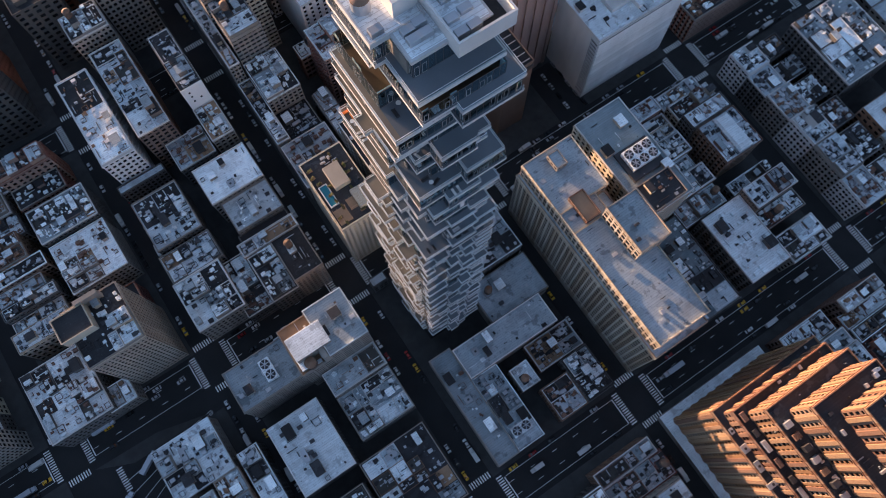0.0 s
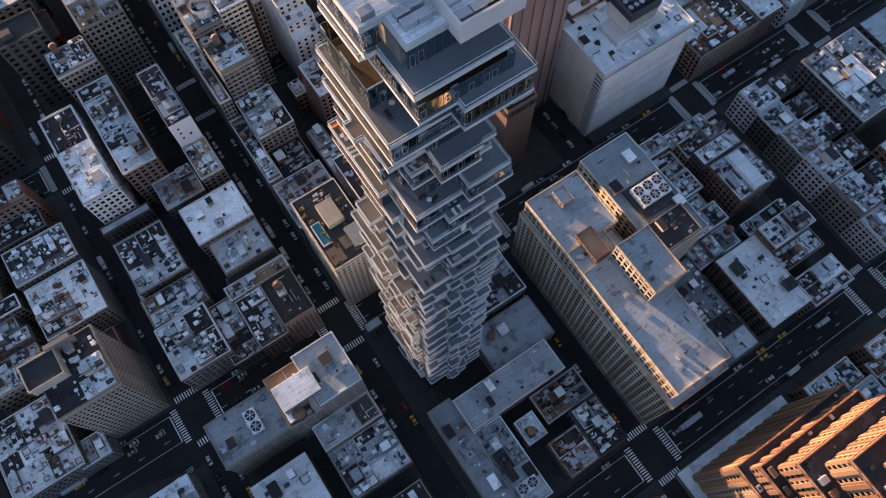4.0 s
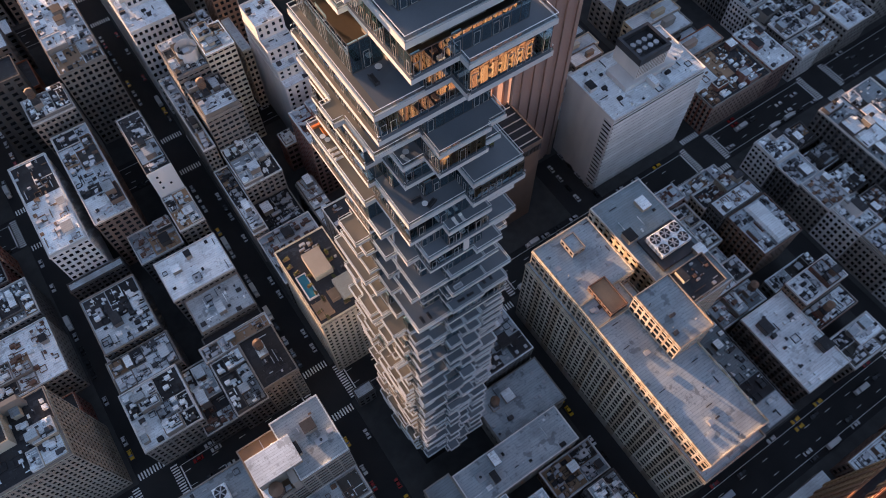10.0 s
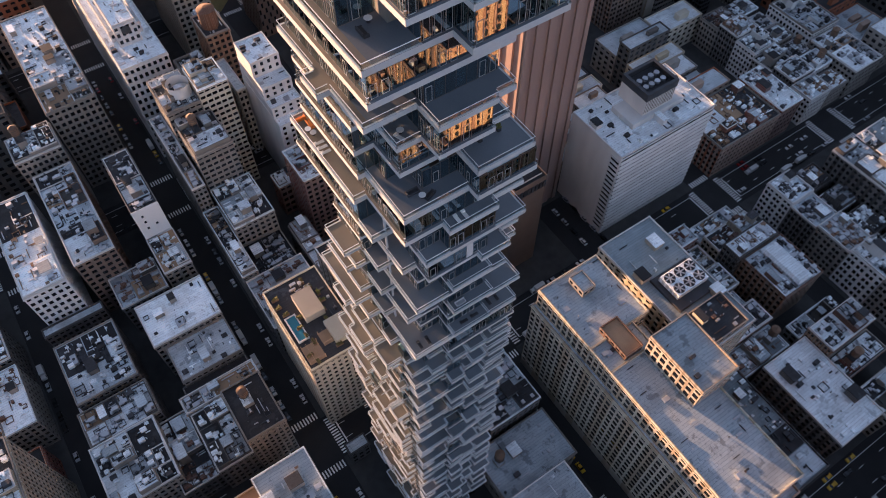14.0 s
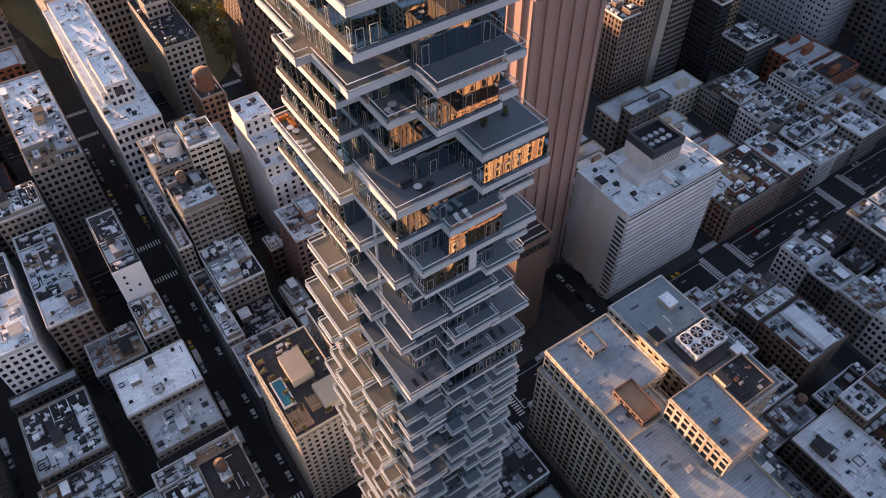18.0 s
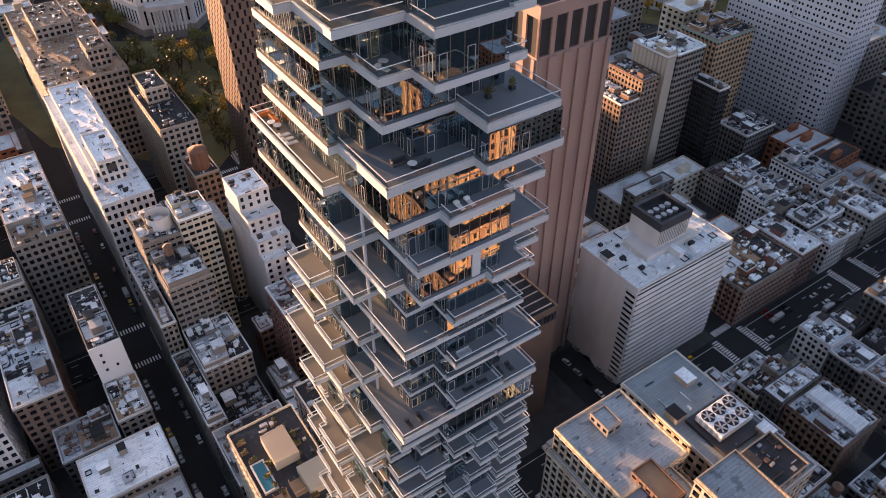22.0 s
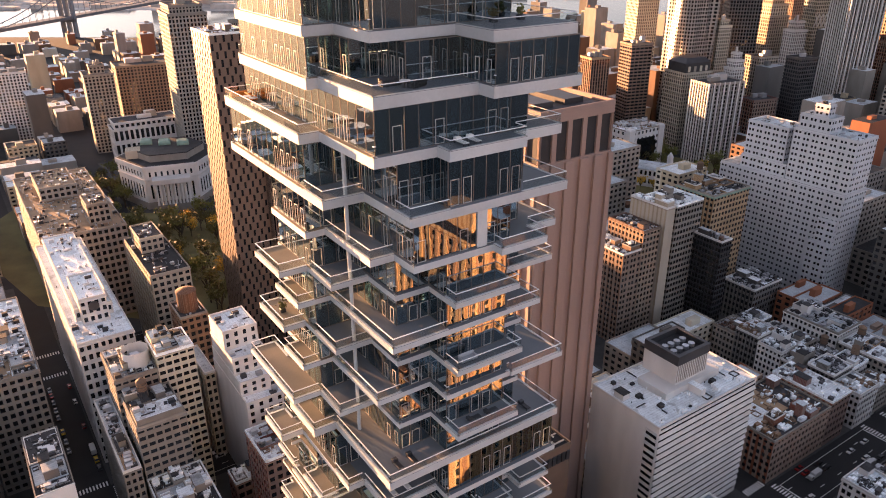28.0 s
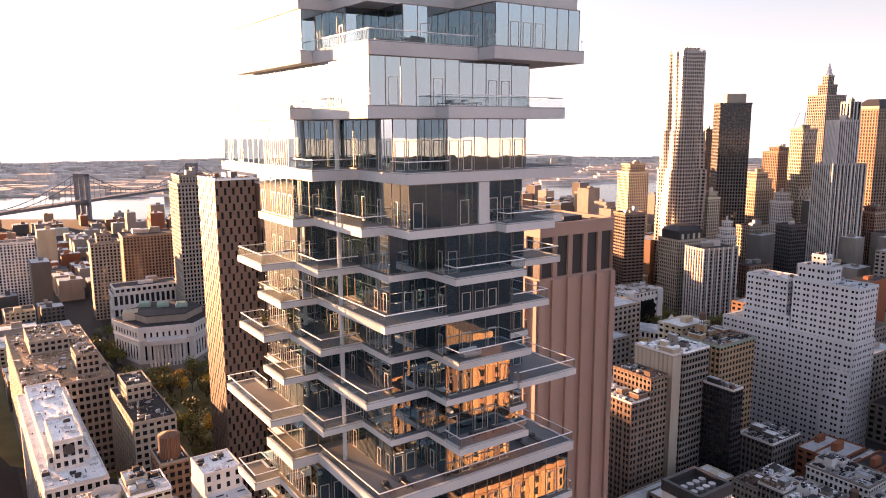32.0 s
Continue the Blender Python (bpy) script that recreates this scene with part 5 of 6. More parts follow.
# the lower storeys: one plan, with balconies that change from storey to storey
below = random.Random(23)
zb = ceiling
level = 0
while zb > 19:
    step = 4.04 if zb > 120 else 3.62
    zb -= step
    level += 1
    slim = zb < 110
    slabs, rooms = [(30.5, 51, 61, 86)], [(30.5, 50.5, 61.5, 85.6)]
    # each bay of the west and south sides has its own wall line and its own balcony
    for a, b in ((60, 66), (66, 72.5), (72.5, 79.5), (79.5, 86)):
        wall = below.choice((28.3, 28.3, 29.6, 27.4))
        out = wall - 0.4 if below.random() < 0.28 else below.choice((24.2, 25.0, 25.8, 26.4)) if not slim else below.choice((25.2, 25.8, 26.4))
        slabs.append((out, 31, a + below.uniform(-0.6, 0.4), b - below.uniform(0.0, 1.2)))
        slabs.append((wall - 0.4, 31, a, b))
        rooms.append((wall, 30.6, a + 0.1, b - 0.1))
    for a, b in ((28.4, 32.6), (32.6, 37), (37, 41.4), (41.4, 46), (46, 50.5)):
        wall = below.choice((57.6, 58.4, 59.4)) if a < 36 or a > 45 else below.choice((54.6, 55.4, 56.6))
        out = wall - 0.4 if below.random() < 0.25 else wall - below.choice((1.6, 2.2, 2.8, 3.4))
        slabs.append((a + below.uniform(-0.6, 0.4), b + below.uniform(-0.6, 0.8), out, 62))
        slabs.append((a, b, wall - 0.4, 62))
        rooms.append((a + 0.1, b - 0.1, wall, 61.6))
    if below.random() < 0.8:
        slabs.append((below.choice((48.2, 47.4)), below.choice((53.4, 54.4)), below.choice((53.6, 54.4)), 62))
    if level % 3 == 0:
        slabs.append((28.2, 37, below.choice((54.2, 54.8)), 62))
    storey(zb, 0.55, ceiling, slabs, rooms, fine=False)
    if 117 < zb + 0.55 < 119.5:
        for q in (38.6, 40.7, 42.8):
            part("white_panel", Shape().box(q, q + 1.1, 54.2, 54.28, zb + 0.6, ceiling - 0.1), WHITESTONE, tower, "closed white panel in the glass")
    ceiling = zb
part("white_panel", Shape().box(40.9, 42.2, 54.3, 54.44, 187.75, 192.0), WHITESTONE, tower, "closed white louvred panel")
base = Shape().box(28, 52, 57, 86, 0.16, ceiling)
part("lobby", base, WINDOW, tower, "dark glass lobby storeys")
part("shaft", Shape().box(35, 46, 66, 76, 0.2, 253.5), INSIDE, tower, "plastered lift core")
for z0, z1 in ((193.1, 198.3), (187.7, 192.1), (182.9, 186.9), (178.8, 182.2), (174.5, 178.1), (170.2, 173.8), (165.6, 169.5), (161.3, 164.9)):
    part("column", Shape().drum(30.2, 64.4, z0, z1, 0.24, 0.24, 12), SLAB, tower, "pale concrete column")

# the roof: decks at two heights, wells with machines
deck = Cells([(30.4, 54, 71.3, 90), (35, 54, 64, 90)])
part("roof_slab", deck.plate(deck.fill([(30.4, 54, 71.3, 90), (35, 54, 64, 90)]), 254.0, 255.1), SLAB, tower)
part("roof_deck", Shape().box(31, 53.5, 72, 89.5, 255.1, 255.14), MEMBRANE, tower, "pale blue-grey roof membrane")
part("roof_deck", Shape().box(35.6, 53.5, 64.6, 72, 255.1, 255.14), MEMBRANE, tower, "pale blue-grey roof membrane")
part("machine_well", Shape().ring(43.5, 57, 60.5, 76, 253.6, 258.4, 0.5), WHITESTONE, tower, "white walled machine well")
part("machine_well_floor", Shape().box(44, 56.5, 61, 75.5, 254, 254.6), TAR, tower)
part("stair_head", Shape().soft(37.5, 43, 74, 82, 255.14, 259.5), WHITESTONE, tower, "white stair head on the roof")
part("roof_parapet", Shape().ring(30.4, 43, 71.3, 90, 255.14, 255.7, 0.35), SLAB, tower)
tank = part("water_tank", Shape().drum(33.6, 79.5, 255.14, 258.2, 2.0, 2.0, 20), STEEL, tower, "round steel roof tank")
part("tank_lid", Shape().drum(33.6, 79.5, 258.2, 258.9, 2.0, 0.3, 20), TANKWOOD, tank)
chill = Shape().soft(-1.4, 1.4, -0.9, 0.9, 0, 1.5).mesh("chiller", STEEL)
for q in ((38, 67.5), (40.6, 67.5), (38, 69.8), (40.8, 70.2), (33, 73.2), (46.5, 64), (49.5, 64), (46.5, 67.5), (50, 68), (48, 72)):
    part("chiller", chill, STEEL, tower, "grey roof chiller", at=(q[0], q[1], 255.14 if q[0] < 44 else 254.6))


# ---- what stands on the terraces ----
def sofa(u, v, z, turn, mat, what):
    t = thing("outdoor_sofa", u, v, z, turn, label="%s outdoor sofa on a tower terrace" % what, category="sofa", group="terrace furniture")
    part("seat", Shape().soft(-1.1, 1.1, -0.45, 0.45, 0.08, 0.42), mat, t)
    part("backrest", Shape().soft(-1.1, 1.1, 0.3, 0.5, 0.42, 0.82), mat, t)
    for x in (-1.1, 0.9):
        part("armrest", Shape().soft(x, x + 0.2, -0.45, 0.3, 0.42, 0.62), mat, t)
    part("base", Shape().box(-1.0, 1.0, -0.4, 0.4, 0, 0.08), DARKMETAL, t)


def lounger(u, v, z, turn, mat, what):
    t = thing("sun_lounger", u, v, z, turn, label="%s sun lounger on a tower terrace" % what, category="lounger", group="terrace furniture")
    part("cushion", Shape().soft(-0.35, 0.35, -0.95, 0.45, 0.3, 0.42), mat, t)
    part("backrest", Shape().soft(-0.35, 0.35, 0.45, 0.95, 0.34, 0.72), mat, t)
    for x in (-0.3, 0.3):
        for y in (-0.85, 0.75):
            part("leg", Shape().box(x - 0.03, x + 0.03, y - 0.03, y + 0.03, 0, 0.3), DARKMETAL, t)


def table(u, v, z):
    t = thing("terrace_table", u, v, z, label="round pale table on a tower terrace", category="table", group="terrace furniture")
    part("tabletop", Shape().drum(0, 0, 0.68, 0.73, 0.6, 0.6, 18), LINEN, t)
    part("stem", Shape().drum(0, 0, 0.03, 0.68, 0.05, 0.05, 8), DARKMETAL, t)
    part("foot", Shape().drum(0, 0, 0, 0.03, 0.3, 0.3, 12), DARKMETAL, t)


def pot(u, v, z, h=1.3):
    r = random.Random(int(u * 31 + v * 17 + z))
    t = thing("potted_shrub", u, v, z, label="dark green shrub in a square pot on a terrace", category="potted plant", group="terrace pots")
    part("pot", Shape().soft(-0.35, 0.35, -0.35, 0.35, 0, 0.55), DARKMETAL, t)
    leaf = Shape()
    for _ in range(60):
        c = Vector((r.gauss(0, 0.25), r.gauss(0, 0.25), 0.6 + abs(r.gauss(0, 0.4)) * h))
        leaf.beam(c, c + Vector((r.uniform(-0.2, 0.2), r.uniform(-0.2, 0.2), r.uniform(0.05, 0.2))), 0.12)
    part("leaves", leaf, LEAF, t)


ZB = 199.46
sofa(28.3, 90.6, ZB, 180, ORANGE, "orange"), sofa(29.2, 88.4, ZB, 90, ORANGE, "orange")
table(28.2, 87.2, ZB), table(28.6, 85.9, ZB)
for k in range(3):
    lounger(28.4, 83.4 - k * 1.3, ZB, 90, LINEN, "white cushioned")
for u, v, z in ((46.5, 59.6, 210.76), (50.4, 59.8, 210.76), (25.9, 76, 174.5)):
    pot(u, v, z)
for u, v, z, q, m, what in ((39.4, 55.4, 199.46, 0, LINEN, "white"), (41, 55.4, 199.46, 0, LINEN, "white"), (33.5, 62.4, 216.86, 20, LINEN, "white"), (30.6, 55.6, 161.36, 0, DARKMETAL, "dark"), (32.6, 55.6, 161.36, 0, DARKMETAL, "dark"),
                             (40, 53.2, 165.6, 90, DARKMETAL, "dark"), (42.6, 53.2, 165.6, 90, DARKMETAL, "dark"), (50.5, 56, 161.36, 0, DARKMETAL, "dark"), (48.5, 56, 161.36, 0, DARKMETAL, "dark"), (31, 58, 155.26, 0, LINEN, "white"), (33, 58, 155.26, 0, LINEN, "white")):
    lounger(u, v, z, q, m, what)
sofa(34, 60.4, 205.36, 0, DARKMETAL, "dark"), sofa(36, 58.4, 205.36, 200, DARKMETAL, "dark"), table(34.8, 58.8, 205.36), sofa(31.2, 66, 235.26, 90, DARKMETAL, "dark"), sofa(33, 69.6, 235.26, 180, DARKMETAL, "dark"), table(33, 67.6, 235.26), sofa(39, 53.2, 174.5, 0, STEEL, "grey"), table(34.2, 63.4, 216.86)


# ---- the rest of the blocks ----
fill = random.Random(5)


def free(u0, u1, v0, v1):
    return not any(u0 < b - 0.02 and u1 > a + 0.02 and v0 < d - 0.02 and v1 > c + 0.02 for a, b, c, d in TAKEN)


TAKEN.append((17, 92, 40, 100))
TAKEN.append((84, 240, 395, 900)), TAKEN.append((84, 152, 300, 395)), TAKEN.append((447, 620, 345, 500))
FAR = {}


def far_building(u0, u1, v0, v1, h, wall, roof, rough=False):
    """One of the many distant buildings, joined by material."""
    if rough:
        FAR.setdefault(wall, Shape()).box(u0, u1, v0, v1, 0, h)
    else:
        facade(FAR.setdefault(wall, Shape()), u0, u1, v0, v1, 0, h, 3.9, 4.4, 0.45, 0.45)
        FAR.setdefault(WINDOW, Shape()).box(u0 + 0.25, u1 - 0.25, v0 + 0.25, v1 - 0.25, 0, h - 0.4)
    r = FAR.setdefault(roof, Shape())
    r.box(u0 + 0.2, u1 - 0.2, v0 + 0.2, v1 - 0.2, h - 0.4, h + 0.02)
    w, d = u1 - u0, v1 - v0
    a, b = fill.uniform(0.15, 0.55), fill.uniform(0.15, 0.55)
    FAR.setdefault(wall, Shape()).box(u0 + w * a, u0 + w * (a + 0.25), v0 + d * b, v0 + d * (b + 0.25), h, h + fill.uniform(2, 5))
    if not rough:
        FAR[wall].ring(u0 - 0.05, u1 + 0.05, v0 - 0.05, v1 + 0.05, h - 0.1, h + 0.8, 0.4)


WALLS = (GREYBRICK, GREYBRICK, BEIGE, REDBRICK, BROWNBRICK, STONE, STONE)
near_made = 0
for a, b, c, d in YARDS:
    deep = (b - a) / 2 if b - a < 100 else (b - a) / 4
    u = a
    while u < b - 5:
        v = c
        while v < d - 6:
            mid_u, mid_v = u + deep / 2, v + 6
            x, y = mid_u * math.cos(radians(GRID)) - mid_v * math.sin(radians(GRID)), mid_u * math.sin(radians(GRID)) + mid_v * math.cos(radians(GRID))
            reach = math.hypot(x, y - 60)
            near = y > -40 and (reach < 260 or (235 < mid_u < 400 and 110 < mid_v < 205))
            L = fill.uniform(7, 13) if near else fill.uniform(14, 28)
            L = min(L, d - v)
            W = min(deep * fill.uniform(0.78, 1.0), b - u)
            if near:
                h = fill.choice((14, 17, 18, 20, 20, 22, 24, 28, 30))
            elif mid_v > 470 and mid_u < 110:
                h = fill.choice((12, 14, 16, 18, 22))
            elif mid_v > 250 and mid_u < 280:
                h = fill.choice((28, 34, 40, 46, 52))
            elif 235 < mid_u < 425 and 95 < mid_v < 240:
                h = fill.choice((16, 19, 22, 26, 30))
            elif mid_u > 330 and mid_v > 100:
                h = fill.choice((24, 30, 40, 55, 70))
            else:
                h = fill.choice((16, 20, 24, 30, 36))
            wall, roof = fill.choice(WALLS), fill.choice((SILVER, MEMBRANE, TAR, SILVER, MEMBRANE))
            if L > 5 and free(u, u + W, v, v + L):
                if near and near_made < 90:
                    near_made += 1
                    building(u, u + W, v, v + L - 0.05, h, wall, roof, fill.uniform(3.4, 4.0), fill.uniform(2.2, 3.4), fill.uniform(0.3, 0.5), fill.uniform(0.2, 0.36), pairs=fill.random() < 0.45, label="%s-walled city building with a flat roof" % wall.name.split()[0], clutter=fill.uniform(0.8, 2.2))
                else:
                    far_building(u, u + W, v, v + L - 0.05, h, wall, roof, reach > 620)
            v += L + 0.05
        u += deep

# farther blocks out to the river, coarse
for k in range(1500):
    ang, dist = fill.uniform(-0.66, 0.66), 560 * (3.0 ** fill.random())
    x, y = dist * math.sin(ang), dist * math.cos(ang)
    u, v = x * math.cos(radians(GRID)) + y * math.sin(radians(GRID)), -x * math.sin(radians(GRID)) + y * math.cos(radians(GRID))
    u, v = round(u / 31) * 31, round(v / 34) * 34
    w, d = fill.uniform(14, 27), fill.uniform(14, 28)
    if y > 1500 or not free(u, u + w, v, v + d) or (u < 690 and v < 780):
        continue
    TAKEN.append((u, u + w, v, v + d))
    h = fill.choice((14, 18, 20, 24)) if x < 150 else fill.choice((20, 30, 40, 60, 80))
    if fill.random() < 0.07:
        h += 35
    far_building(u, u + w, v, v + d, h, fill.choice(WALLS), fill.choice((SILVER, TAR, SILVER, MEMBRANE)), dist > 800)

for m, s in FAR.items():
    lone("distant_blocks", s, m, 0, 0, 0, label="distant city blocks in %s" % m.name, category="buildings", kind="stuff")


# ---- the downtown skyline ----
def skyscraper(x, y, w, d, h, wall, turn=0.0, floor=3.8, bay=2.6, solid=0.46, sill=0.2, tiers=(), label="", cap=None, head=0.12, pairs=False, piers=0):
    """A far tower at world x, y; tiers: (scale, top) above the main shaft."""
    t = new("skyscraper")
    t.matrix_world = pose(x, y, 0, 0, 0, turn)
    tagged(t, label, "skyscraper")
    low = 0.0
    for k, top in [(1.0, h)] + list(tiers):
        a, b = w * k / 2, d * k / 2
        s = Shape()
        pierced(s, -a, a, -b, b, low, top, floor, bay * 1.15, solid, sill, 0.5, 0.35, head, pairs=pairs)
        part("wall", s, wall, t)
        part("window_glass", Shape().box(-a + 0.38, a - 0.38, -b + 0.38, b - 0.38, low, top - 0.4), WINDOW, t)
        part("roof", Shape().box(-a + 0.3, a - 0.3, -b + 0.3, b - 0.3, top - 0.35, top + 0.1), TAR, t)
        part("cornice", Shape().ring(-a - 0.5, a + 0.5, -b - 0.5, b + 0.5, top - 1.4, top + 0.9, 0.8), wall, t)
        if piers:
            for n in range(piers + 1):
                for q, w2, d2 in ((-a + 2 * a * n / piers, 0.55, 0), (-b + 2 * b * n / piers, 0, 0.55)):
                    if w2:
                        part("pier", Shape().box(q - 0.55, q + 0.55, -b - 0.7, -b, low, top + 1.2), WHITESTONE, t)
                    else:
                        part("pier", Shape().box(-a - 0.7, -a, q - 0.55, q + 0.55, low, top + 1.2), WHITESTONE, t)
        low = top
    r = random.Random(int(x * 7 + y))
    for n in range(3):
        q, p, g = r.uniform(-0.55, 0.3) * a, r.uniform(-0.55, 0.3) * b, r.uniform(2.5, 6.5)
        part("roof_house", Shape().soft(q, q + a * r.uniform(0.25, 0.6), p, p + b * r.uniform(0.25, 0.6), low + 0.1, low + g, 0.2), r.choice((wall, STONE, STEEL)), t)
    if cap:
        part("spire", Shape().drum(0, 0, low, low + cap, w * 0.16, 0.5, 8), STEEL, t, "pointed crown")
    return t


# the rippled steel tower: storeys whose outline waves
rip = new("rippled_tower")
rip.matrix_world = pose(266, 800, 0, 0, 0, 20)
tagged(rip, "tall steel-clad tower with a rippled, wavering facade", "skyscraper")
n, levels = 96, 72


def outline(z, out):
    """The wavering outline of one level."""
    r = 15.6 if z > 188 else 17.4 if z > 148 else 19.4
    for i in range(n):
        a = math.tau * i / n
        sq = min(1 / max(abs(math.cos(a)), 1e-6), 1 / max(abs(math.sin(a)), 1e-6), 1.28)
        wave = 1 + 0.1 * math.sin(8 * a + 1.5 * math.sin(z * 0.024 + 2 * a)) * (0.65 + 0.35 * math.sin(z * 0.03 + 3 * a))
        yield r * sq * wave * out * math.cos(a), r * sq * wave * out * math.sin(a)


glass = Shape()
for k in range(levels):
    z, up = 276 * k / levels, 276 / levels
    skin = Shape()
    for lo, hi in ((z, z + 1.5), (z + 1.5, z + up)):
        i0 = len(skin.v)
        skin.v += [(x, y, lo) for x, y in outline(z, 1.0)] + [(x, y, hi) for x, y in outline(z, 1.0)]
        for i in range(0, n, 1 if lo == z else 2):
            skin.f.append((i0 + i, i0 + (i + 1) % n, i0 + n + (i + 1) % n, i0 + n + i))
    skin.f += [tuple(reversed(range(n))), tuple(range(n, 2 * n))]
    part("storey_band", skin, RIPPLE, rip)
    glass.v += [(x, y, z) for x, y in outline(z, 0.965)]
    if k:
        glass.f += [((k - 1) * n + i, (k - 1) * n + (i + 1) % n, k * n + (i + 1) % n, k * n + i) for i in range(n)]
part("window_glass", glass, WINDOW, rip)
part("shaft", Shape().drum(0, 0, 0, 276.4, 12, 12, 24), RIPPLE, rip)
for k in range(5):
    part("roof_fin", Shape().box(-11 + k * 5, -10.4 + k * 5, -9, 9, 276.3, 279.5), RIPPLE, rip)

# round the park of the city hall
ornate = skyscraper(268, 703, 42, 25, 79, STONE, 22, 4.0, 3.2, 0.42, 0.16, label="ornate pale office block with tall window bays", head=0.1, piers=7)
mansard = skyscraper(255, 754, 36, 30, 80, BEIGE, 24, 3.9, 2.6, label="stone tower with a dark mansard roof")
part("mansard", Shape().soft(-16, 16, -13, 13, 80.2, 94, 4.5), DARKMETAL, mansard, "dark mansard roof")
for x in (-11, -3.5, 4, 11):
    part("dormer", Shape().soft(x - 1.4, x + 1.4, -13.4, -11, 81, 86.5, 0.4), BEIGE, mansard)
skyscraper(303, 756, 15, 13, 82, WHITESTONE, 20, 3.6, 2.4, tiers=[(0.8, 90), (0.5, 97)], label="slender white stepped tower")
skyscraper(300, 802, 16, 14, 118, BEIGE, 20, 3.6, 2.4, tiers=[(0.7, 124)], label="slim tan tower with a stepped top")
skyscraper(318, 722, 30, 20, 58, REDBRICK, 22, 3.8, 2.8, label="red brick block behind the white office building")
skyscraper(345, 792, 26, 20, 88, BEIGE, 22, 3.8, 2.8, label="low tan stone block downtown")
skyscraper(358, 729, 22, 19, 97, DARKMETAL, 22, 3.8, 2.4, 0.3, 0.2, label="dark glass office block far off")
skyscraper(385, 812, 18, 15, 112, WHITESTONE, 20, 3.6, 2.4, tiers=[(0.7, 121)], label="white stepped office tower")
# added out of sight behind the glass tower, to block sun from the white offices
skyscraper(-148, 701, 95, 30, 140, STONE, 50, 4.0, 3.0, 0.5, 0.2, tiers=[(0.6, 152)], label="unseen grey stone tower added to shade the white office building")
# the tall ones behind
slab = skyscraper(335, 842, 34, 28, 221, GREYBRICK, -6, 3.8, 2.6, 0.4, 0.22, label="dark slab tower with a gold-lit roof house", head=0.14)
part("gold_house", Shape().soft(-9, 12, -9, 9, 221.1, 232, 0.3), BEIGE, slab, "tan-lit roof house")
skyscraper(241, 905, 29, 24, 140, BEIGE, 20, 3.6, 2.4, tiers=[(0.75, 150)], label="tan brick apartment tower far off")
skyscraper(202, 766, 25, 21, 106, BROWNBRICK, 20, 3.4, 4.0, 0.16, 0.42, label="brown banded tower far off", head=0.06)
skyscraper(148, 706, 21, 18, 102, ORANGEBRICK, 24, 3.6, 2.6, 0.4, 0.06, head=0.03, label="pinkish tower with vertical window strips")
skyscraper(405, 1110, 17, 15, 190, DARKMETAL, 20, 3.8, 2.6, label="dark office tower behind the others")
skyscraper(377, 860, 28, 25, 122, BEIGE, 20, 3.8, 2.8, tiers=[(0.86, 134), (0.6, 142)], label="tan stepped office tower")
skyscraper(468, 1006, 30, 28, 160, BROWNBRICK, 20, 3.8, 2.8, tiers=[(0.6, 166)], label="brown brick office tower far off")
lattice = skyscraper(421, 846, 21, 19, 192, BEIGE, 18, 3.8, 2.4, 0.36, label="warm stone tower with white lattice corners and four masts")
for k in range(4):
    sx, sy = (-1, 1)[k % 2], (-1, 1)[k // 2]
    part("mast", Shape().beam((sx * 9, sy * 8, 192), (sx * 4, sy * 4, 211), 0.5), STEEL, lattice)
for z0 in (112, 176):
    for x0 in (-10.4, -5.2, 0, 5.2):
        part("lattice_brace", Shape().beam((x0, -9.9, z0), (x0 + 5.2, -9.9, z0 + 14), 0.6), WHITESTONE, lattice)
        part("lattice_brace", Shape().beam((x0 + 5.2, -9.9, z0), (x0, -9.9, z0 + 14), 0.6), WHITESTONE, lattice)
skyscraper(425, 772, 44, 26, 156, STONE, 18, 3.7, 2.6, 0.4, 0.06, head=0.02, tiers=[(0.62, 201)], piers=9, label="ribbed tower with pale vertical piers")
skyscraper(454, 812, 14, 12, 221, DARKMETAL, 18, 3.7, 2.6, 0.4, 0.06, head=0.02, piers=3, label="tall dark ribbed tower with pale fins")
skyscraper(530, 1010, 35, 31, 236, STONE, 20, 3.8, 2.6, tiers=[(0.5, 250), (0.3, 262)], label="ornate pale gothic tower with a pointed crown", cap=18)
pyramid = skyscraper(512, 858, 37, 34, 214, BROWNBRICK, 18, 3.8, 3.4, label="brown stone tower with a pyramid roof")
part("pyramid_roof", Shape().soft(-17, 17, -16, 16, 214.2, 226, 8), DARKMETAL, pyramid)
skyscraper(489, 808, 24, 20, 100, REDBRICK, 22, 3.7, 2.6, tiers=[(0.7, 106)], label="pink brick office block far off")

# the pale building with a great arched window beside the park
arch = building(503, 549, 438, 470, 44, WHITESTONE, SILVER, 6, 5, 0.6, 0.4, name="arched_building", label="pale stone building with a great dark arched window", clutter=1.2)
part("arched_window", Shape().box(9, 37, -0.3, 0.4, 12, 32).soft(11, 35, -0.3, 0.4, 32, 36, 0.3), WINDOW, arch, "great dark arched window")
for x in (0, 40):
    part("corner_pier", Shape().soft(x - 0.6, x + 6.6, -1.2, 4, 0, 46, 1.0), WHITESTONE, arch)

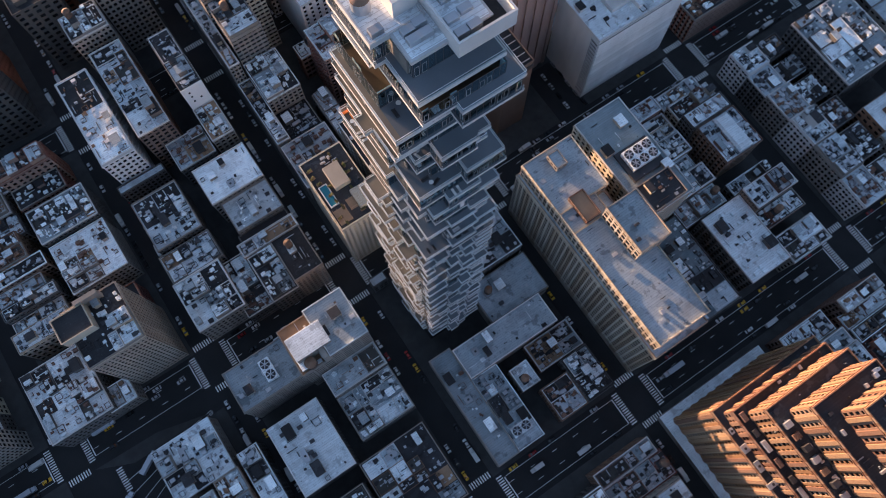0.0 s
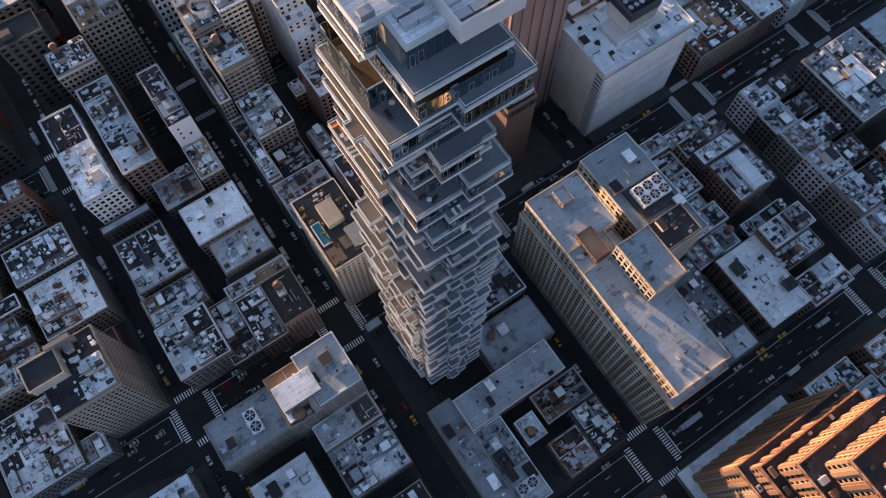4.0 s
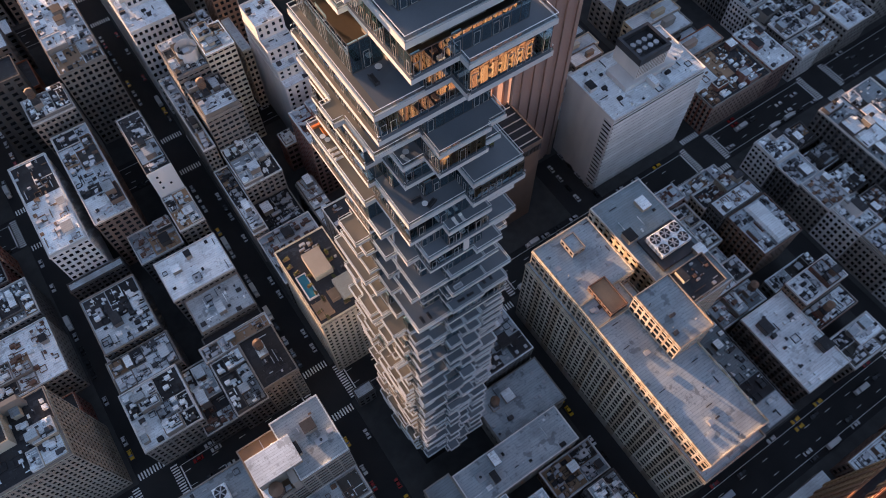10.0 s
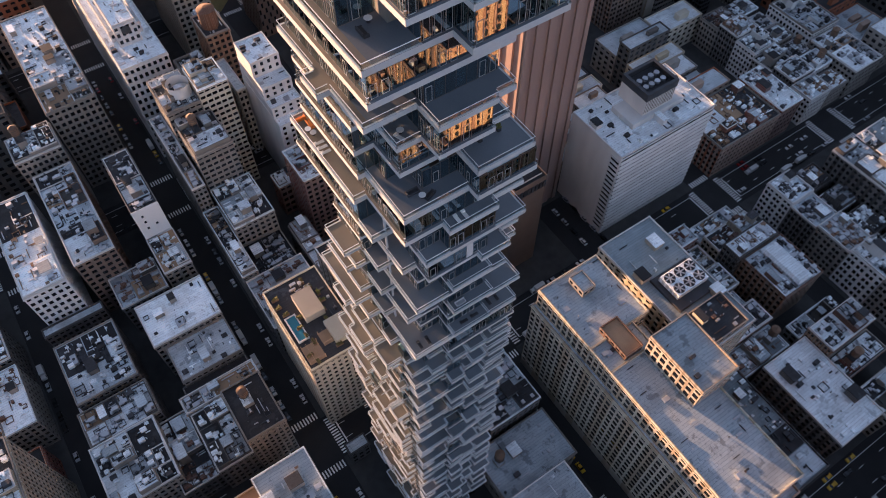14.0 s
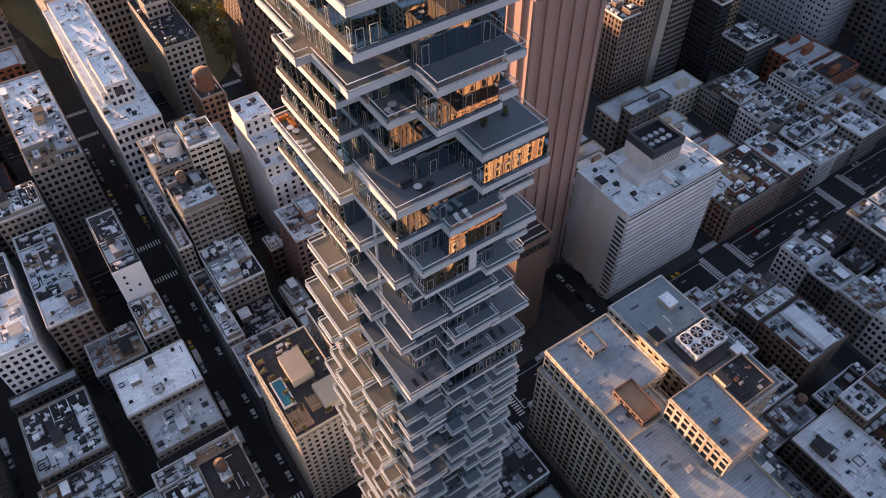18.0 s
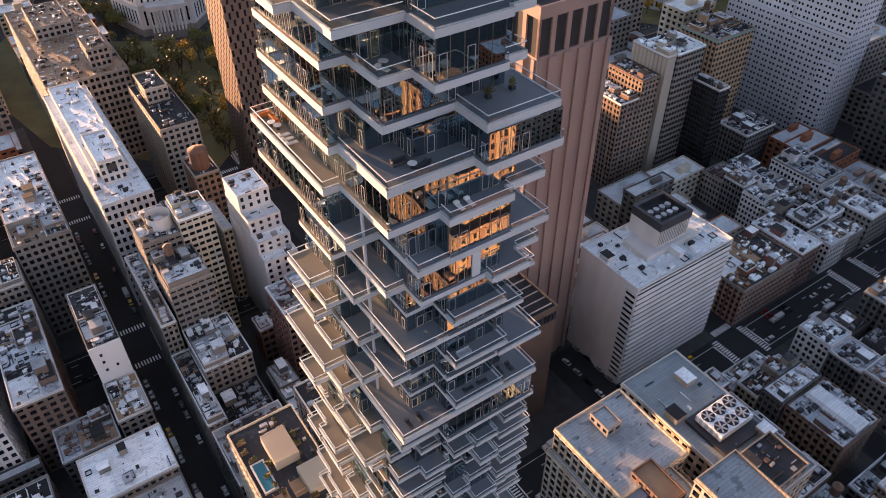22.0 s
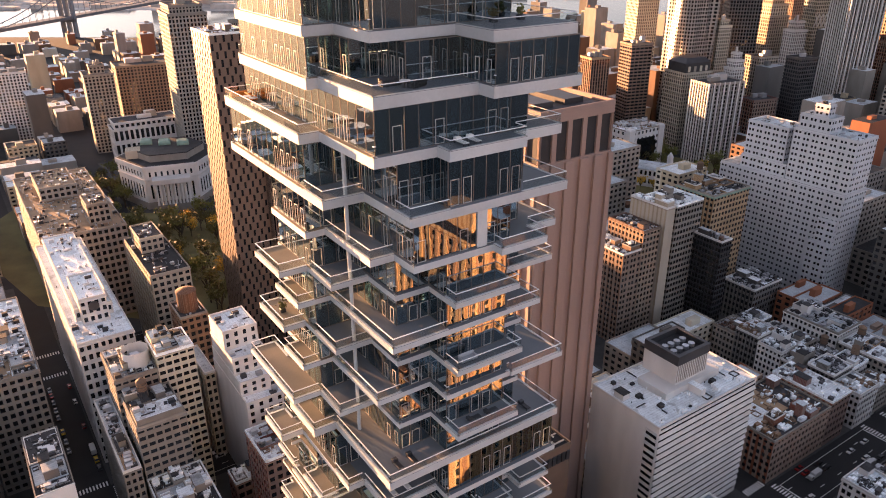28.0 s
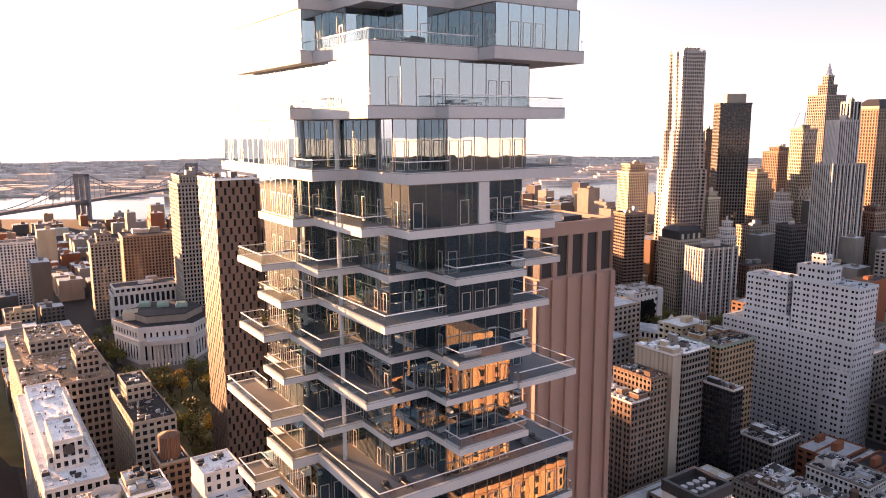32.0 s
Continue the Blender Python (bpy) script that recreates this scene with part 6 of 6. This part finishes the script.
# towards the bridge
skyscraper(-236, 690, 34, 44, 146, STONE, 30, 3.8, 2.6, label="tall pale courthouse tower", tiers=[(0.85, 153)])
skyscraper(-330, 810, 56, 36, 80, BROWNBRICK, 30, 3.4, 3.0, label="broad brown brick housing slab")
skyscraper(-352, 750, 28, 28, 80, STONE, 30, 3.4, 3.0, label="pale housing tower with notched corners", tiers=[(0.5, 88)])
skyscraper(-470, 790, 40, 24, 74, WHITESTONE, 30, 3.4, 3.0, label="white concrete housing block far off")
skyscraper(-250, 900, 30, 30, 84, BROWNBRICK, 30, 3.2, 3.0, label="brown brick housing tower")

# the many-sided courthouse with a columned porch and low domed roof
court = new("courthouse")
court.matrix_world = pose(-238, 610, 0, 0, 0, 20)
tagged(court, "six-sided pale stone courthouse with a columned porch", "courthouse")
part("wall", Shape().drum(0, 0, 0, 34, 42, 42, 6), WHITESTONE, court)
part("base_course", Shape().drum(0, 0, 0, 6, 42.8, 42.8, 6), STONE, court)
part("string_course", Shape().drum(0, 0, 24.5, 25.8, 42.7, 42.7, 6), WHITESTONE, court)
part("cornice", Shape().drum(0, 0, 34, 37, 43.5, 43.5, 6), WHITESTONE, court)
part("roof", Shape().drum(0, 0, 37, 37.3, 42, 42, 6), TAR, court)
part("inner_storey", Shape().drum(0, 0, 37.3, 43, 30, 30, 6), STONE, court)
part("inner_roof", Shape().drum(0, 0, 43, 43.6, 30.5, 30.2, 6), TAR, court)
for k in range(3):
    part("copper_roof", Shape().soft(-22 + k * 15, -12 + k * 15, 8 - k * 6, 20 - k * 6, 43.6, 47, 1.5), COPPER, court, "green copper roof house")
part("roof_house", Shape().soft(-34, -22, -10, 4, 37.3, 44), BEIGE, court)
for k in range(6):
    a0, a1 = math.tau * k / 6, math.tau * (k + 1) / 6
    for j in range(1, 9):
        q = j / 9
        x = 42.05 * (math.cos(a0) * (1 - q) + math.cos(a1) * q)
        y = 42.05 * (math.sin(a0) * (1 - q) + math.sin(a1) * q)
        turn = math.degrees((a0 + a1) / 2) + 90
        part("window", pane_mesh(1.5, 12), WINDOW, court, at=pose(x, y, 9, 0, 0, turn))
        part("window", pane_mesh(1.5, 4), WINDOW, court, at=pose(x, y, 28, 0, 0, turn))
porch = part("porch", Shape().box(-14, 14, -48, -36, 0, 6), STONE, court)
for k in range(10):
    part("column", Shape().drum(-12.6 + k * 2.8, -46, 6, 24, 0.9, 0.8, 10), WHITESTONE, porch)
part("pediment", Shape().box(-15, 15, -48.5, -36, 24, 28), WHITESTONE, porch)

skyscraper(-292, 700, 62, 26, 40, WHITESTONE, 32, 13, 4.2, 0.4, 0.2, label="long pale courthouse with tall columned windows", tiers=[(0.94, 46)])

# the city hall in its park
hall = new("city_hall")
hall.matrix_world = pose(205, 622, 0, 0, 0, -30)
tagged(hall, "low pale city hall with a small domed cupola", "town hall")
sh = Shape()
pierced(sh, -32, 32, -10, 10, 0, 16, 7, 4, 0.5, 0.3, 1)
part("wall", sh, WHITESTONE, hall)
part("window_glass", Shape().box(-31.6, 31.6, -9.6, 9.6, 0, 15.8), WINDOW, hall)
part("roof", Shape().soft(-32.4, 32.4, -10.4, 10.4, 16, 19, 2.5), SILVER, hall)
part("cupola", Shape().drum(0, 0, 19, 28, 3, 2.6, 12).drum(0, 0, 28, 32, 2.8, 0.4, 12), WHITESTONE, hall, "white domed cupola")


# ---- river, bridge and the far shore ----
water = Shape()
water.v += [(-3600, 1700, 0.05), (-640, 1570, 0.05), (0, 1650, 0.05), (420, 1700, 0.05), (1500, 1640, 0.05), (3600, 2000, 0.05), (3600, 3400, 0.05), (1500, 2950, 0.05), (600, 2480, 0.05), (-600, 2060, 0.05), (-3600, 2400, 0.05)]
water.f.append(tuple(range(len(water.v))))
river = part("water", water, WATER)
tagged(river, "broad pale river reflecting the morning sky", "river", kind="structure")
shore = Shape()
shore.v += [(-4800, 2400, 0.02), (-600, 2060, 0.02), (600, 2480, 0.02), (1500, 2950, 0.02), (4800, 3400, 0.02), (4800, 4880, 0.02), (-4800, 4880, 0.02)]
shore.f.append(tuple(range(7)))
tagged(part("far_shore", shore, HAZELAND), "flat borough across the river, paled with painted haze", "land", kind="structure")
hills = Shape()
for k in range(60):
    a0, a1 = math.tau * k / 60, math.tau * (k + 1) / 60
    i = len(hills.v)
    hills.v += [(4780 * math.cos(a0), 4780 * math.sin(a0), 0), (4780 * math.cos(a1), 4780 * math.sin(a1), 0), (4780 * math.cos(a1), 4780 * math.sin(a1), 120), (4780 * math.cos(a0), 4780 * math.sin(a0), 120)]
    hills.f.append((i, i + 1, i + 2, i + 3))
# the ring glows: pale airlight over the horizon is put into its emission
HAZEGLOW = bpy.data.materials.new("haze over the horizon")
HAZEGLOW.use_nodes = True
HAZEGLOW.node_tree.nodes["Principled BSDF"].inputs["Base Color"].default_value = (0.3, 0.28, 0.26, 1)
HAZEGLOW.node_tree.nodes["Principled BSDF"].inputs["Emission Color"].default_value = (1.0, 0.88, 0.78, 1)
HAZEGLOW.node_tree.nodes["Principled BSDF"].inputs["Emission Strength"].default_value = 0.13
tagged(part("backdrop", hills, HAZEGLOW), "glowing ring painted as hazy land along the horizon", "backdrop", kind="structure")
across = Shape()
for k in range(1400):
    a, dist = fill.uniform(-0.62, 0.62), fill.uniform(2150, 4600)
    x, y = dist * math.sin(a), dist * math.cos(a)
    edge = 2060 + max(0, x + 600) * 0.36
    if y < edge + 60:
        continue
    w, h = fill.uniform(12, 60), fill.choice((5, 6, 8, 10, 12, 16)) + (fill.random() < 0.02) * fill.uniform(10, 40)
    across.box(x - w, x + w, y - w / 2, y + w / 2, 0, h)
tagged(part("far_buildings", across, HAZELAND), "many small buildings across the river, paled with painted haze", "buildings", kind="stuff")

bridge = new("suspension_bridge")
bridge.matrix_world = pose(-778, 1585, 0, 0, 0, 78)
tagged(bridge, "steel suspension bridge with two arched towers over the river", "bridge")
part("deck", Shape().soft(-700, 1100, -13, 13, 36, 42), BRIDGESTEEL, bridge)
for q in (0, 448):
    tw = part("bridge_tower", Shape().box(q - 4, q + 4, -17, -11, 0, 98), BRIDGESTEEL, bridge)
    part("tower_leg", Shape().box(q - 4, q + 4, 11, 17, 0, 98), BRIDGESTEEL, tw)
    part("tower_leg", Shape().box(q - 3, q + 3, -4, 4, 0, 92), BRIDGESTEEL, tw)
    part("crossbeam", Shape().box(q - 4, q + 4, -17, 17, 92, 99), BRIDGESTEEL, tw)
    part("crossbeam", Shape().box(q - 4, q + 4, -17, 17, 30, 36), BRIDGESTEEL, tw)
for y in (-14, 14):
    cable = Shape()
    pts = []
    for k in range(49):
        x = -220 + 890 * k / 48
        if x < 0:
            z = 42 + 56 * ((x + 220) / 220) ** 1.6
        elif x < 448:
            z = 46 + 52 * ((x - 224) / 224) ** 2
        else:
            z = 42 + 56 * ((668 - x) / 220) ** 1.6 if x < 668 else 42
        pts.append((x, y, z))
    for k, p in enumerate(pts):
        cable.v += [(p[0], y + dy, p[2] + dz) for dy, dz in ((-0.7, -0.7), (0.7, -0.7), (0.7, 0.7), (-0.7, 0.7))]
        if k:
            cable.f += [(4 * k - 4 + n, 4 * k - 4 + (n + 1) % 4, 4 * k + (n + 1) % 4, 4 * k + n) for n in range(4)]
    part("cable", cable, BRIDGESTEEL, bridge)
    hang = Shape()
    for p in pts[1:-1]:
        hang.box(p[0] - 0.3, p[0] + 0.3, y - 0.3, y + 0.3, 42, p[2])
    tagged(part("hanger", hang, BRIDGESTEEL, bridge), kind="stuff")


# ---- trees ----
def tree_meshes(seed, mat, h):
    r = random.Random(seed)
    trunk, crown = Shape(), Shape()
    trunk.drum(0, 0, 0, h * 0.45, h * 0.028, h * 0.018, 7)
    tips = []
    for k in range(14):
        a, up = r.uniform(0, math.tau), r.uniform(0.35, 0.6)
        tip = (math.cos(a) * h * r.uniform(0.14, 0.3), math.sin(a) * h * r.uniform(0.14, 0.3), h * r.uniform(0.55, 0.95))
        trunk.beam((0, 0, h * up * 0.7), tip, h * 0.014)
        tips.append(tip)
    for k in range(480):
        t = r.choice(tips)
        c = Vector(t) + Vector((r.gauss(0, 1), r.gauss(0, 1), r.gauss(0, 0.8))) * h * 0.085
        a, b = Vector((r.gauss(0, 1), r.gauss(0, 1), r.gauss(0, 1))).normalized(), Vector((r.gauss(0, 1), r.gauss(0, 1), r.gauss(0, 1))).normalized()
        q = h * r.uniform(0.025, 0.055)
        i = len(crown.v)
        crown.v += [tuple(c + a * q), tuple(c + b * q), tuple(c - a * q), tuple(c - b * q)]
        crown.f.append((i, i + 1, i + 2, i + 3))
    return trunk.mesh("trunk", BARK), crown.mesh("crown", mat)


for nm, pts in (("square_lawn", [(-255, 400), (-140, 372), (-118, 470), (-150, 540), (-205, 560), (-330, 560), (-330, 640), (-360, 640), (-360, 500)]), ("park_lawn", [(150, 600), (235, 570), (290, 690), (165, 740)])):
    lawn = Shape()
    lawn.v += [(x, y, 0.2) for x, y in pts]
    lawn.f.append(tuple(range(len(pts))))
    tagged(part(nm, lawn, LAWN), "worn olive lawn under the park trees", "lawn", kind="structure")

KINDS = [tree_meshes(k, (LEAF, LEAF, GOLDLEAF, LEAF)[k], (17, 14, 15, 19)[k]) for k in range(4)]
grove = random.Random(8)


def tree(x, y, k, z=0.0, size=1.0):
    t = new("tree")
    t.matrix_world = pose(x, y, z, 0, 0, grove.uniform(0, 360)) @ Matrix.Diagonal((size, size, size, 1))
    tagged(t, "street tree in yellow autumn leaf" if k == 2 else "leafy green-brown autumn tree", "tree", "park trees")
    part("trunk", KINDS[k][0], None, t)
    part("crown", KINDS[k][1], None, t)


for k in range(95):
    tree(-185 + grove.uniform(-60, 60), 465 + grove.uniform(-75, 70), grove.choice((0, 1, 2, 3, 0, 3)), 0.2, grove.uniform(0.85, 1.25))
for k in range(35):
    tree(-300 + grove.uniform(-30, 40), 590 + grove.uniform(-60, 60), grove.choice((0, 1, 3)), 0.2, grove.uniform(0.8, 1.3))
for k in range(44):
    x, y = 160 + grove.uniform(0, 105), 640 + grove.uniform(0, 85)
    if math.hypot(x - 205, y - 625) > 32 and not (x > 235 and y > 678):
        tree(x, y, grove.choice((0, 1, 3, 0)), 0.2, grove.uniform(0.8, 1.2))
for x, y in ((178, 612), (206, 598), (250, 660), (228, 596), (188, 606)):
    tree(x, y, 2, 0.2, 0.8)


# ---- road markings ----
def crossing(u, v, along, length):
    """A zebra crossing at u, v: bars across a road; along 'u': the bars run in u."""
    s = Shape()
    n = int(length / 1.25)
    for k in range(n):
        q = -length / 2 + (k + 0.5) * length / n
        if along == "u":
            s.box(-1.6, 1.6, q - 0.32, q + 0.32, 0, 0.012)
        else:
            s.box(q - 0.32, q + 0.32, -1.6, 1.6, 0, 0.012)
    lone("zebra_crossing", s, PAINT, u, v, -0.012, label="worn white zebra crossing on dark asphalt", category="road marking", group="zebra crossings", kind="structure")


for su in STREET_U[6:12]:
    for sv in STREET_V[2:6]:
        crossing(su, sv - HALF_V - 2.2, "v", 2 * HALF_U - 1), crossing(su, sv + HALF_V + 2.2, "v", 2 * HALF_U - 1)
        crossing(su - HALF_U - 2.2, sv, "u", 2 * HALF_V - 2), crossing(su + HALF_U + 2.2, sv, "u", 2 * HALF_V - 2)
for sv in STREET_V[1:6]:
    s = Shape()
    for i in range(5, 13):
        a, b = STREET_U[i] + HALF_U + 5, STREET_U[i + 1] - HALF_U - 5
        q = a
        while q < b - 3:
            for off in (-3.4, 3.4):
                s.box(q, q + 3, sv + off - 0.11, sv + off + 0.11, 0, 0.01)
            q += 13
        s.box(a, b, sv - 7.1, sv - 6.9, 0, 0.01), s.box(a, b, sv + 6.9, sv + 7.1, 0, 0.01)
        s.box(a - 0.6, a, sv - 7, sv + 7, 0, 0.01), s.box(b, b + 0.6, sv - 7, sv + 7, 0, 0.01)
    lone("lane_lines", s, PAINT, 0, 0, -0.012, label="dashed white lane lines on the avenue", category="road marking", kind="structure")


# the square where two avenues meet: kerbed island, lines in a fan
island = Shape()
island.v += [(-146, 96, 0), (-128, 88, 0), (-86, 88.5, 0), (-112, 95, 0), (-146, 96, 0.16), (-128, 88, 0.16), (-86, 88.5, 0.16), (-112, 95, 0.16)]
island.f += [(4, 5, 6, 7), (0, 1, 5, 4), (1, 2, 6, 5), (2, 3, 7, 6), (3, 0, 4, 7)]
lone("traffic_island", island, WALK, 0, 0, 0, label="narrow kerbed traffic island between two avenues", category="traffic island", kind="structure")
fan = Shape()
for k in range(4):
    fan.beam((-146 + k * 3, 58 + k * 8, 0), (-84, 87 + k * 0.8, 0), 0.2)
lone("lane_lines", fan, PAINT, 0, 0, -0.1, label="white lane lines fanning over the square", category="road marking", kind="structure")
for k, (u, v, turn) in enumerate(((-136, 84, "u"), (-118, 60, "v"))):
    crossing(u, v, turn, 13)


# ---- vehicles ----
def car_meshes(name, L, W, H, paint, box=False):
    body, top = Shape(), Shape()
    if box:
        body.soft(-L / 2, L / 2 - 2.2, -W / 2, W / 2, 0.7, H, 0.15).soft(L / 2 - 2.1, L / 2, -W / 2 + 0.05, W / 2 - 0.05, 0.5, H * 0.75, 0.3)
        top.box(L / 2 - 1.2, L / 2 - 0.15, -W / 2 + 0.02, W / 2 - 0.02, H * 0.45, H * 0.68)
    else:
        body.soft(-L / 2, L / 2, -W / 2, W / 2, 0.28, 0.85, 0.12)
        i = len(top.v)
        zs, xs = (0.85, H), ((-L * 0.36, L * 0.24), (-L * 0.27, L * 0.1))
        for z, (a, b), w in zip(zs, xs, (W / 2 - 0.05, W / 2 - 0.22)):
            top.v += [(a, -w, z), (b, -w, z), (b, w, z), (a, w, z)]
        top.f += [(i + 4, i + 5, i + 6, i + 7)] + [(i + k, i + (k + 1) % 4, i + 4 + (k + 1) % 4, i + 4 + k) for k in range(4)]
        body.soft(-L * 0.26, L * 0.09, -W / 2 + 0.24, W / 2 - 0.24, H - 0.02, H + 0.05, 0.03)
    wheel = Shape()
    for x in (-0.3, 0.3):
        for y in (-0.5, 0.5):
            i = len(wheel.v)
            wheel.drum(0, 0, -0.11, 0.11, 0.33, 0.33, 10)
            wheel.v[i:] = [(p[0] + x * L, p[2] + y * (W - 0.2), p[1] + 0.33) for p in wheel.v[i:]]
    wheel.box(-L * 0.42, L * 0.42, -W / 2 + 0.1, W / 2 - 0.1, 0.2, 0.4)
    return body.mesh("body", paint), top.mesh("glazing", WINDOW), wheel.mesh("undercarriage", DARKMETAL), L, W


def paint(name, c):
    return material(name, c, 0.25, 0.0, spread=0.05, bump=0, by_object=0.1)


CARS = [("black", car_meshes("car", 4.7, 1.85, 1.45, paint("black car paint", (0.02, 0.02, 0.022)))),
        ("white", car_meshes("car", 4.6, 1.82, 1.5, paint("white car paint", (0.6, 0.6, 0.6)))),
        ("silver", car_meshes("car", 4.5, 1.8, 1.45, paint("silver car paint", (0.35, 0.36, 0.37)))),
        ("yellow", car_meshes("car", 4.8, 1.85, 1.5, paint("yellow taxi paint", (0.6, 0.36, 0.02)))),
        ("red", car_meshes("car", 4.5, 1.8, 1.45, paint("dark red car paint", (0.25, 0.02, 0.02))))]
VAN = ("white box", car_meshes("van", 7.5, 2.3, 3.1, paint("white van paint", (0.58, 0.58, 0.57)), True))
BUS = ("white city", car_meshes("bus", 12.0, 2.6, 3.2, paint("pale bus paint", (0.5, 0.53, 0.58)), True))
traffic = random.Random(41)


def vehicle(kind, u, v, turn):
    colour, (body, top, wheel, L, W) = kind
    name = "van" if kind is VAN else "bus" if kind is BUS else "car"
    t = part(name, body, None)
    t.matrix_world = G @ pose(u, v, 0.0, 0, 0, turn)
    tagged(t, "%s %s standing on the asphalt street" % (colour, name), name, "street vehicles")
    part("glazing", top, None, t, "dark car glass")
    part("undercarriage", wheel, None, t, "dark tyres and sills")


made = 0
for su in (9.0, -71.5, 98.0, 241.0, -154):
    for side in (-1, 1):
        v = -150 + traffic.uniform(0, 6)
        while v < 390:
            if all(abs(v - sv) > HALF_V + 8 for sv in STREET_V) and traffic.random() < 0.6 and made < 165:
                vehicle(traffic.choice(CARS[:3] + CARS) if traffic.random() < 0.88 else VAN, su + side * 4.6, v, 90 if side > 0 else -90)
                made += 1
            v += traffic.uniform(6, 9)
for sv in (-27.0, 109.0, 268.0):
    for lane in (-8, -4.6, 1.6, 5.0, 8.2):
        u = -230 + traffic.uniform(0, 20)
        while u < 360:
            if all(abs(u - su) > HALF_U + 7 for su in STREET_U) and traffic.random() < (0.55 if abs(lane) > 7 else 0.27):
                k = traffic.random()
                vehicle(BUS if k < 0.06 and abs(lane) < 7 else VAN if k < 0.15 else traffic.choice(CARS[:3] + CARS), u, sv + lane, 0 if lane < 0 else 180)
            u += traffic.uniform(8, 17)
for u, v, q in ((-122, 84, 32), (-140, 73, 32), (-133, 112, 0)):
    vehicle(BUS, u, v, q)
for k in range(9):
    vehicle(CARS[k % 3], 176.2 - (k % 2) * 9.5, 122 + k * 3.6, 90)
